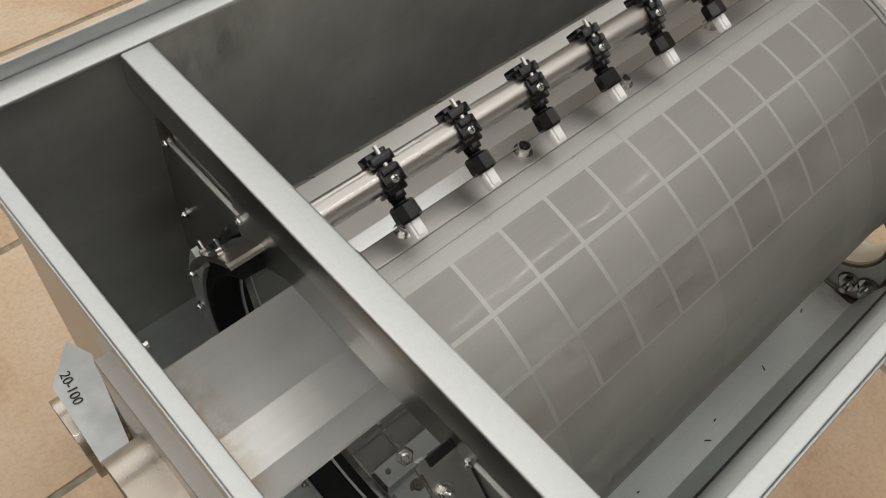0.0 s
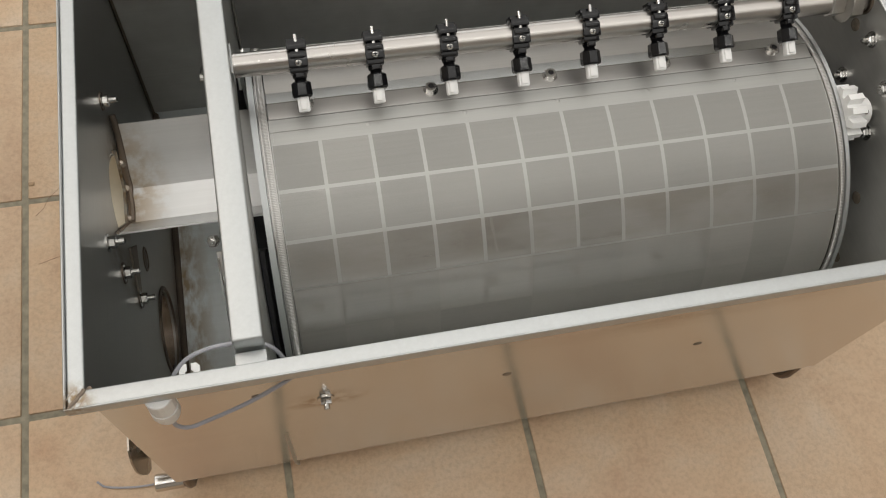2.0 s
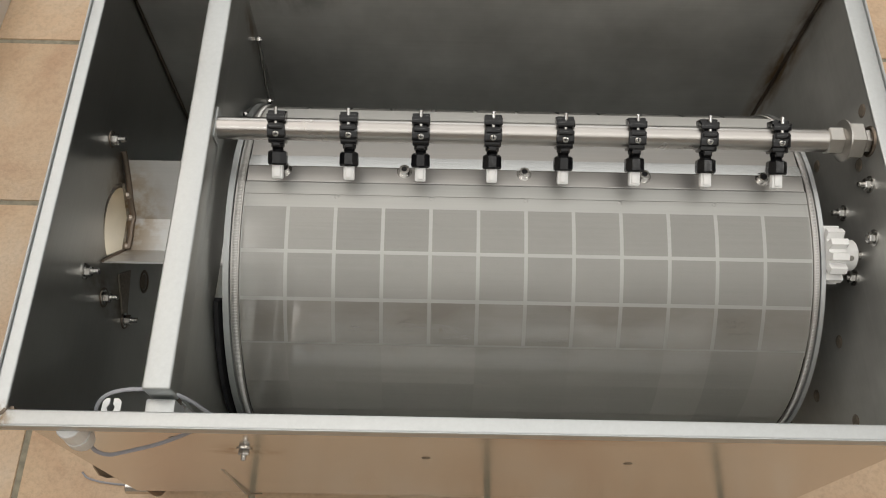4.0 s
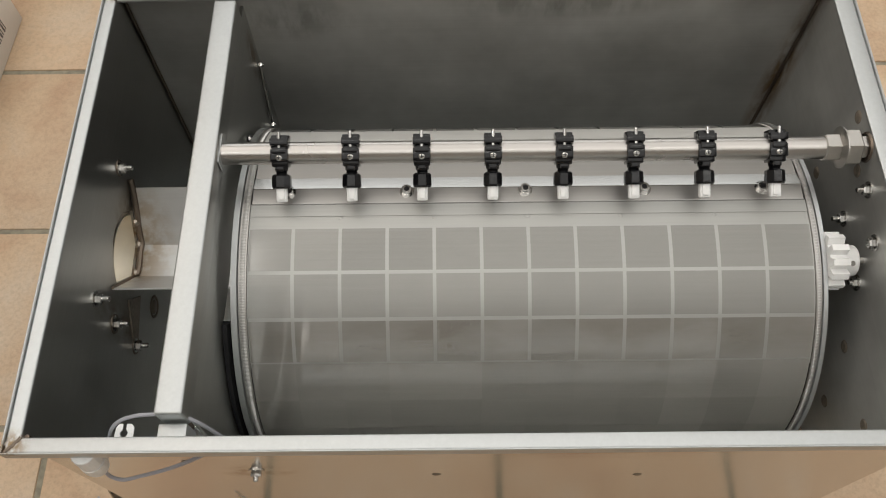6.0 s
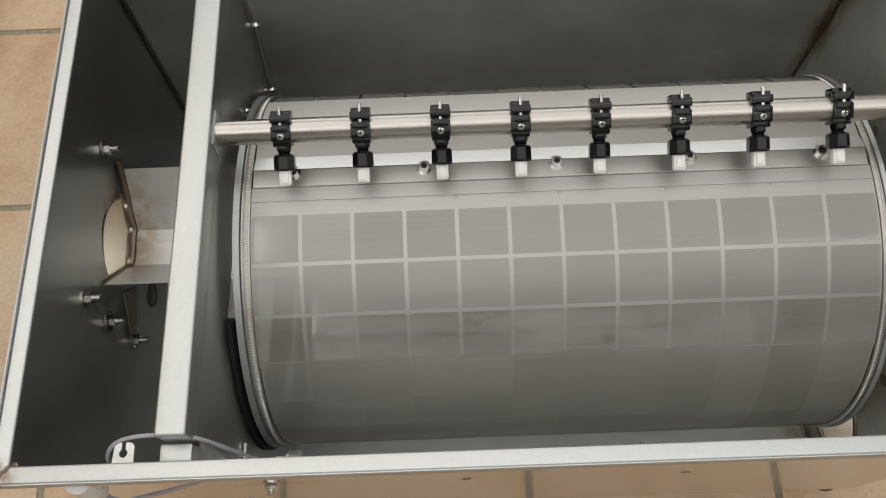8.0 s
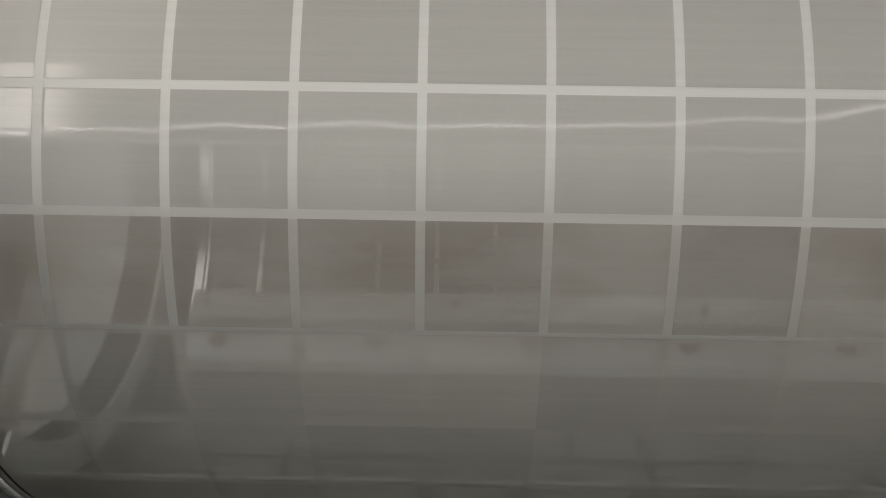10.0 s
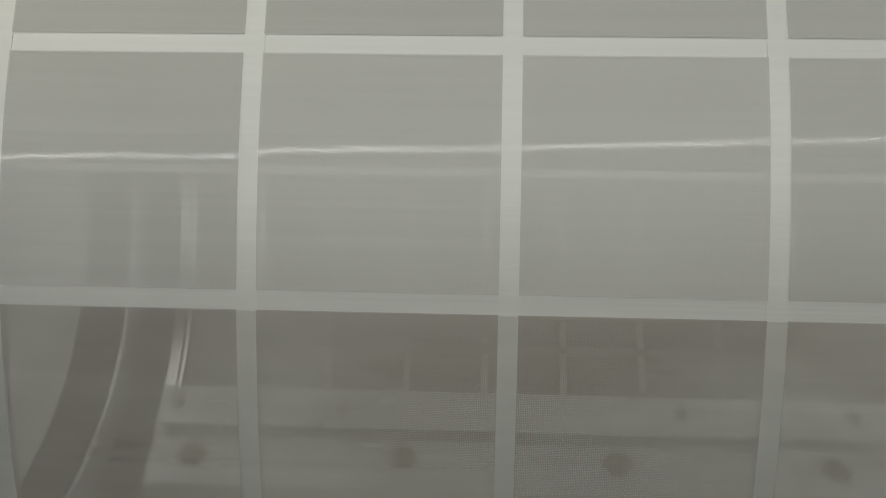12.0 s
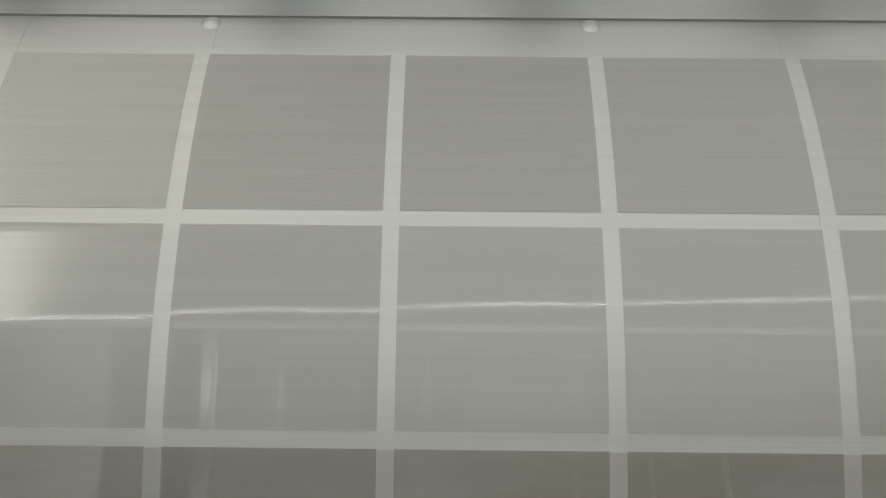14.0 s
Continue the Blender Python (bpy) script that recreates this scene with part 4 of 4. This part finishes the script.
part("union_nut", lathe([(0, 0), (0.0118, 0.0), (0.0126, 0.001), (0.0126, 0.0096), (0, 0.0098)], (0.5960, SY, SZ), (1, SY, SZ), 6, turn=0.52), STEEL_CAST, union, "", 20)
part("union_weld", lathe([(0.0120, 0), (0.0165, 0), (0.0150, 0.0020), (0.0125, 0.0024)], (TX1, SY, SZ), (TX1 - 1, SY, SZ), 28, closed=True), WELD, union, "browned weld at the end wall")

# ---- spray nozzles ----
U = Vector((0, -0.87, -0.493))         # way the jet points
V = Vector((0, -0.493, 0.87))          # square to it, up


def at(u, v, x=0.0):
    return Vector((x, 0, 0)) + U * u + V * v


def slab(u0, u1, v0, v1, hx, bevel):
    bm = box(-hx, hx, u0, u1, v0, v1, bevel)
    m = Matrix(((1, 0, 0, 0), (0, U.y, V.y, 0), (0, U.z, V.z, 0), (0, 0, 0, 1)))
    bmesh.ops.transform(bm, matrix=m, verts=bm.verts)
    bmesh.ops.recalc_face_normals(bm, faces=bm.faces)
    return bm


def nozzle():
    n = thing("spray_nozzle", "black plastic clamp-on spray nozzle with white jet tip", "spray nozzle", (0, 0, 0), "spray nozzles")
    part("clamp_ring", lathe([(SR + 0.0002, 0), (0.0146, 0.0008), (0.0146, 0.0132), (SR + 0.0002, 0.014)], (-0.007, 0, 0), (1, 0, 0), 32, closed=True), BLACK, n)
    part("clamp_lug", joined(slab(-0.0150, -0.0072, 0.0070, 0.0152, 0.0094, 0.0010), slab(-0.0185, -0.0120, -0.006, 0.0095, 0.0090, 0.0010)), BLACK, n, "rear clamp lug")
    part("clamp_lug", joined(slab(-0.0050, 0.0012, 0.0085, 0.0172, 0.0072, 0.0010), slab(-0.0042, 0.0100, 0.0090, 0.0145, 0.0092, 0.0012)), BLACK, n, "front clamp lug")
    part("clamp_bolt", rod(at(-0.0215, 0.0137), at(0.0, 0.0128), 0.0018, 10, 0.0003), STEEL_BOLT, n, "small steel clamp bolt")
    part("body", joined(slab(-0.002, 0.0150, -0.0085, 0.0105, 0.0086, 0.0016), slab(0.0100, 0.0195, 0.004, 0.0100, 0.0040, 0.0010)), BLACK, n)
    part("neck", joined(lathe([(0, 0), (0.0066, 0), (0.0070, 0.0006), (0.0070, 0.0062), (0.0064, 0.0068), (0, 0.0068)], at(0.0120, 0.0), at(1, 0), 6, turn=0.52),
                       lathe([(0, 0), (0.0054, 0), (0.0063, 0.0008), (0.0054, 0.0016), (0.0063, 0.0024), (0.0054, 0.0032), (0.0054, 0.0060), (0, 0.0060)], at(0.0185, 0.0), at(1, 0), 20)), BLACK, n, sharp=20)
    part("screw", lathe([(0.0038, 0), (0.0038, 0.0006), (0.0030, 0.0018), (0.0014, 0.0025), (0, 0.0026)], at(0.0052, 0.0140), at(0.0052, 1), 16), STEEL_BOLT, n, "cross-head screw")
    part("screw_slot", joined(slab(0.0030, 0.0074, 0.0158, 0.0168, 0.0005, 0.0001), slab(0.0047, 0.0057, 0.0158, 0.0168, 0.0022, 0.0001)), RUBBER, n, "dark cross slot")
    part("wing", slab(0.0030, 0.0110, -0.0140, -0.0085, 0.0104, 0.0012), BLACK, n)
    part("cap_nut", joined(lathe([(0, 0), (0.0080, 0), (0.0102, 0.0016), (0.0106, 0.0130), (0.0090, 0.0150), (0, 0.0150)], at(0.0222, 0), at(1, 0), 8, turn=0.39),
                           lathe([(0, 0), (0.0106, 0), (0.0098, 0.0028), (0, 0.0030)], at(0.0340, 0), at(1, 0), 8, turn=0.39)), BLACK, n, sharp=20)
    part("tip", joined(slab(0.0355, 0.0515, -0.0042, 0.0042, 0.0057, 0.0018), slab(0.0355, 0.0495, -0.0058, 0.0058, 0.0036, 0.0014)), WHITE, n, "white plastic jet tip")
    return n


first = nozzle()
pos = [Matrix.Translation((-0.0105 + 0.0743 * k, SY, SZ)) @ Matrix.Rotation(radians(random.uniform(-4, 6)), 4, "X") for k in range(8)]
first.matrix_basis = pos[0]
for m in pos[1:]:
    copy_thing(first, m)

# ---- drive gear ----
gear = thing("drive_gear", "white plastic drive pinion at the end of the drum", "gear")
GY, GZ = 0.216, 0.408
prof = []
for k in range(12):
    for da, r in ((-0.37, 0.0225), (-0.21, 0.031), (0.21, 0.031), (0.37, 0.0225)):
        a = (k + da * 1.0) * 2 * math.pi / 12
        prof.append((GY + r * math.cos(a), GZ + r * math.sin(a)))
part("toothed_wheel", extrude_profile(prof, 0.5625, 0.5800), WHITE, gear, sharp=50)
part("hub", rod((0.579, GY, GZ), (0.5965, GY, GZ), 0.0165, 32, 0.001), WHITE, gear)
part("grub_screw", rod((0.588, GY - 0.0095, GZ + 0.0125), (0.588, GY - 0.0108, GZ + 0.0143), 0.0028, 12), STEEL_BOLT, gear)
part("shaft", rod((0.562, GY, GZ), (TX1, GY, GZ), 0.0045, 16), STEEL_BOLT, gear)

# ---- cable, gland, level switch and hanging plate ----
gland = thing("cable_gland", "grey plastic cable gland under the front rim", "cable gland")
gp, gq = (-0.1602, 0.0010, 0.4730), (-0.1608, -0.010, 0.30)
part("gland_body", lathe([(0, 0), (0.0104, 0), (0.0112, 0.001), (0.0112, 0.021), (0.0106, 0.022), (0, 0.022)], gp, gq, 16), GREYP, gland, "", 20)
part("gland_cap", lathe([(0, 0.0222), (0.0118, 0.0222), (0.0118, 0.034), (0.0098, 0.0415), (0.0052, 0.0445), (0, 0.0450)], gp, gq, 14), GREYP, gland, "", 20)
wire = thing("sensor_cable", "thin grey cable looping over the tub's front edge", "cable")
part("cable_run", sweep([(-0.1608, -0.0015, 0.418), (-0.159, -0.004, 0.402), (-0.150, -0.005, 0.394), (-0.135, -0.003, 0.397), (-0.100, 0.0, 0.416), (-0.07, 0.003, 0.440), (-0.05, 0.006, 0.458)], 0.0019), CABLE, wire)
part("cable_run", sweep([(-0.163, 0.0240, 0.405), (-0.158, 0.0255, 0.425), (-0.150, 0.0285, 0.445), (-0.139, 0.0320, 0.460), (-0.125, 0.0340, 0.469), (-0.108, 0.0345, 0.474), (-0.085, 0.0345, 0.472), (-0.069, 0.0338, 0.452),
                         (-0.059, 0.034, 0.405), (-0.050, 0.035, 0.355), (-0.0415, 0.0362, 0.309)], 0.0018), CABLE, wire)
switch = thing("level_switch", "white plastic sensor housing on the inside of the front wall", "sensor")
part("housing", joined(rod((-0.0400, 0.0365, 0.303), (-0.0310, 0.0370, 0.301), 0.0080, 20, 0.0014), rod((-0.0310, 0.0370, 0.301), (-0.0255, 0.0372, 0.300), 0.0092, 20, 0.0018), rod((-0.0255, 0.0372, 0.300), (-0.0195, 0.0375, 0.298), 0.0078, 20, 0.0014)), WHITE, switch)
part("cable_entry", rod((-0.0412, 0.0365, 0.3036), (-0.0396, 0.0365, 0.303), 0.0050, 16), BLACK, switch, "dark cable entry")
part("mount", box(-0.034, -0.008, TY0 + 0.0060, 0.0330, 0.272, 0.294, 0.001, 1), WHITE, switch)
hook = thing("hanging_plate", "small white plate with a keyhole slot on the front wall", "plate")
KX, KY = -0.1400, 0.0275
key = [(KX - 0.0095, TY0 + 0.0005), (KX + 0.0095, TY0 + 0.0005), (KX + 0.0090, 0.0335), (KX + 0.0062, 0.0365), (KX + 0.0018, 0.0365), (KX + 0.0018, 0.0307)] + [(KX + 0.0037 * math.cos(a), KY + 0.0037 * math.sin(a)) for a in [radians(60 - 300 * k / 10) for k in range(11)]] + [(KX - 0.0018, 0.0307), (KX - 0.0018, 0.0365), (KX - 0.0050, 0.0365), (KX - 0.0078, 0.0335)]
part("keyhole_plate", plate(key, [], "z", 0.437, 0.002), WHITE, hook)
part("foot", box(KX - 0.009, KX + 0.009, TY0 + 0.0005, TY0 + 0.0025, 0.420, 0.4368, 0.0005, 1), WHITE, hook)
roller = thing("support_roller", "white plastic support roller under the drum", "roller")
part("wheel", rod((-0.0560, 0.062, 0.168), (-0.037, 0.062, 0.168), 0.0130, 28, 0.003), WHITE, roller)
part("axle", rod((-0.0748, 0.062, 0.168), (-0.034, 0.062, 0.168), 0.004, 12), STEEL_BOLT, roller)
cap = thing("red_plug", "red ring plug with a white wire on the end wall", "plug")
part("ring", lathe([(0.0052, 0.0), (0.0106, 0.0), (0.0120, 0.003), (0.0106, 0.007), (0.0052, 0.007)], (TX1 - 0.0005, 0.0665, 0.4435), (TX1 - 1, 0.0665, 0.4435), 28, closed=True), RED, cap, "red ring")
part("core", rod((TX1 - 0.0005, 0.0665, 0.4435), (TX1 - 0.006, 0.0665, 0.4435), 0.0053, 18), WHITE, cap)
part("wire", sweep([(TX1 - 0.006, 0.0665, 0.4435), (TX1 - 0.013, 0.068, 0.455), (TX1 - 0.011, 0.070, 0.472), (TX1 - 0.003, 0.071, 0.4880), (TX1 + 0.01, 0.071, 0.4895), (RO[1] + 0.005, 0.070, 0.480)], 0.0010), IVORY, cap)

# ---- lean of the drum's assembly ----
LEVEL = {"front_wall", "back_wall", "left_wall", "right_wall", "bottom_panel", "bend_line", "rim", "weld_seam", "weld_bead", "foot", "top_rail", "rail_foot"}
for ob in (gutter, drum, bar, gear, gland, wire, switch, hook, roller, cap, *[o for o in scene.objects if o.name.startswith("spray_nozzle")]):
    ob.matrix_basis = TILT @ ob.matrix_basis
for ob in (*tub.children, *partition.children):
    if ob.name.split(".")[0] not in LEVEL and max(c[1] for c in ob.bound_box) > 0.02:
        ob.matrix_basis = TILT @ ob.matrix_basis

# ---- cartons on the floor ----
def carton(at_x, at_y, w, d, h, label, turn=0.0):
    c = thing("carton", label, "box", (at_x, at_y, 0))
    c.rotation_euler = (0, 0, radians(turn))
    part("carton_body", box(0, w, 0, d, 0, h, 0.003), CARTON, c)
    part("carton_flap", box(0.002, w - 0.002, d * 0.5 + 0.001, d - 0.002, h, h + 0.004, 0.001, 1), CARTON, c)
    part("carton_flap", box(0.002, w - 0.002, 0.002, d * 0.5 - 0.001, h, h + 0.004, 0.001, 1), CARTON, c)
    return c


carton(-0.834, 1.125, 0.5, 0.4, 0.18, "plain pale cardboard box on the tiles", -2)
printed = carton(-1.003, 0.54, 0.355, 0.41, 0.10, "pale printed cardboard box with bars of print", -3.3)
for k in range(7):
    part("print_bar", box(0.3552, 0.3556, 0.31 + 0.007 * k, 0.31 + 0.007 * k + 0.002 + 0.002 * (k % 2), 0.035, 0.075), INK, printed)
for k in range(4):
    part("print_bar", box(0.3552, 0.3556, 0.215 + 0.020 * k, 0.226 + 0.020 * k, 0.045 + 0.006 * (k % 2), 0.070), INK, printed)

# ---- marks of wear ----
for x, y, ln, ang in ((0.037, 0.066, 0.011, 80), (0.174, 0.068, 0.003, 0), (0.287, 0.053, 0.008, 140), (0.422, 0.065, 0.007, 60), (0.315, 0.063, 0.004, 10), (0.384, 0.093, 0.006, 60), (0.408, 0.090, 0.003, 20), (0.535, 0.081, 0.006, 20)):
    dx, dy = ln * math.cos(radians(ang)) / 2, ln * math.sin(radians(ang)) / 2
    y -= 0.0100
    z = FZ + (BOT - FZ) * (y - FY) / (0.190 - FY) + 0.0018
    part("scratch", sweep([(x - dx, y - dy, z), (x + dx * 0.2, y + dy * 0.1 + 0.0006, z), (x + dx, y + dy, z)], 0.0009, 6, 3), DARK, tub, "short dark scratch")
part("stain", lathe([(0, 0.0002), (0.006, 0.0002), (0.0062, 0), (0, 0)], (-0.017, 0.070, BOT + 0.0032), (-0.017, 0.070, 1), 18), CHANNEL_BACK, tub, "dull round spot")
for line in ([(-0.403, 0.450), (-0.392, 0.462), (-0.386, 0.476), (-0.373, 0.489), (-0.364, 0.502)], [(-0.400, 0.371), (-0.37, 0.379), (-0.335, 0.383), (-0.30, 0.392), (-0.255, 0.400)]):
    part("crack", sweep([(x, y, -0.0001) for x, y in line], 0.00035, 5, 4), CRACK, floor, "thin dark crack in a tile")
part("tile_chip", box(-0.4135, -0.4045, 0.5010, 0.5085, -0.0025, 0.0012, 0.0015, 1), CARTON_IN, floor, "brown chip at a tile corner")
floor_wire = thing("floor_wire", "thin pale wire lying on the tiles beside the tub", "wire")
part("wire_run", sweep([(-0.330, 0.050, 0.002), (-0.318, 0.041, 0.0022), (-0.286, 0.035, 0.002), (-0.255, 0.034, 0.0022), (-0.232, 0.038, 0.002)], 0.0014, 8), CABLE, floor_wire)

# ---- floor tiles ----
PX, PY, J = 0.3265, 0.3265, 0.009
bm = box(-PX / 2 + J / 2, PX / 2 - J / 2, -PY / 2 + J / 2, PY / 2 - J / 2, -0.008, 0.0, 0.0022, 2)
tile_mesh = mesh_of("tile", bm)
smooth(tile_mesh)
tile_mesh.materials.append(TILE)
for i in range(-6, 9):
    for j in range(-7, 9):
        ob = new("tile", tile_mesh)
        ob.parent = floor
        ob.location = (-0.4185 + PX * (i + 0.5), 0.1495 + PY * (j + 0.5), random.uniform(-0.0006, 0.0))
        ob.rotation_euler = (0, 0, radians(random.uniform(-0.15, 0.15) + (180 if (i * 7 + j * 3) % 2 else 0)))

# ---- mesh panels of the drum ----
def cell_sheet(phi0, phi1, x0, x1, r, bulge, seg, tilt):
    """One cell of the mesh, slightly pillowed between the grid strips."""
    bm = bmesh.new()
    uv = bm.loops.layers.uv.new("uv")
    n = 4
    rows = []
    for k in range(seg + 1):
        s = k / seg
        row = []
        for i in range(n + 1):
            u = i / n
            lift = bulge * (4 * u * (1 - u)) * (4 * s * (1 - s)) + tilt * 4 * u * (1 - u) * (s - 0.5) * 4 * s * (1 - s)
            row.append(bm.verts.new((x0 + (x1 - x0) * u, *on_drum(phi0 + (phi1 - phi0) * s, r + lift))))
        rows.append(row)
    for a, c in zip(rows, rows[1:]):
        for i in range(n):
            bm.faces.new((a[i], a[i + 1], c[i + 1], c[i]))
    for f in bm.faces:
        for lp in f.loops:
            co = lp.vert.co
            lp[uv].uv = (co.x, R * math.atan2(co.z - AZ, AY - co.y))
    return bm


def cells():
    for j in range(-8, 8):
        lo, hi = ROW_A + STEP * (j - 1), ROW_A + STEP * j
        if j == 1:
            hi = ROW_A + STEP - 0.02
        elif lo < GAP1 + 1 and hi > 84:
            lo = GAP1 + 1.0
            if hi - lo < 4:
                continue
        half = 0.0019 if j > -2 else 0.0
        ha = math.degrees(half / R)
        for i in range(-1, 11):
            x0 = (DX0 + 0.001) if i == -1 else i * C + half
            x1 = (DX1 - 0.001) if i == 10 else (i + 1) * C - half
            bm = cell_sheet(lo + ha, hi - ha, x0, x1, R + 0.0001, random.uniform(-0.0006, 0.0), 6, random.uniform(-0.0003, 0.0003))
            part("mesh_panel", bm, CLOTH if j >= 0 else CLOTH_LOWER, drum)

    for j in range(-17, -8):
        part("mesh_panel", cell_sheet(ROW_A + STEP * (j - 1), ROW_A + STEP * j, DX0 + 0.001, DX1 - 0.001, R + 0.0001, 0.0, 6, 0.0), CLOTH_LOWER, drum)


cells()
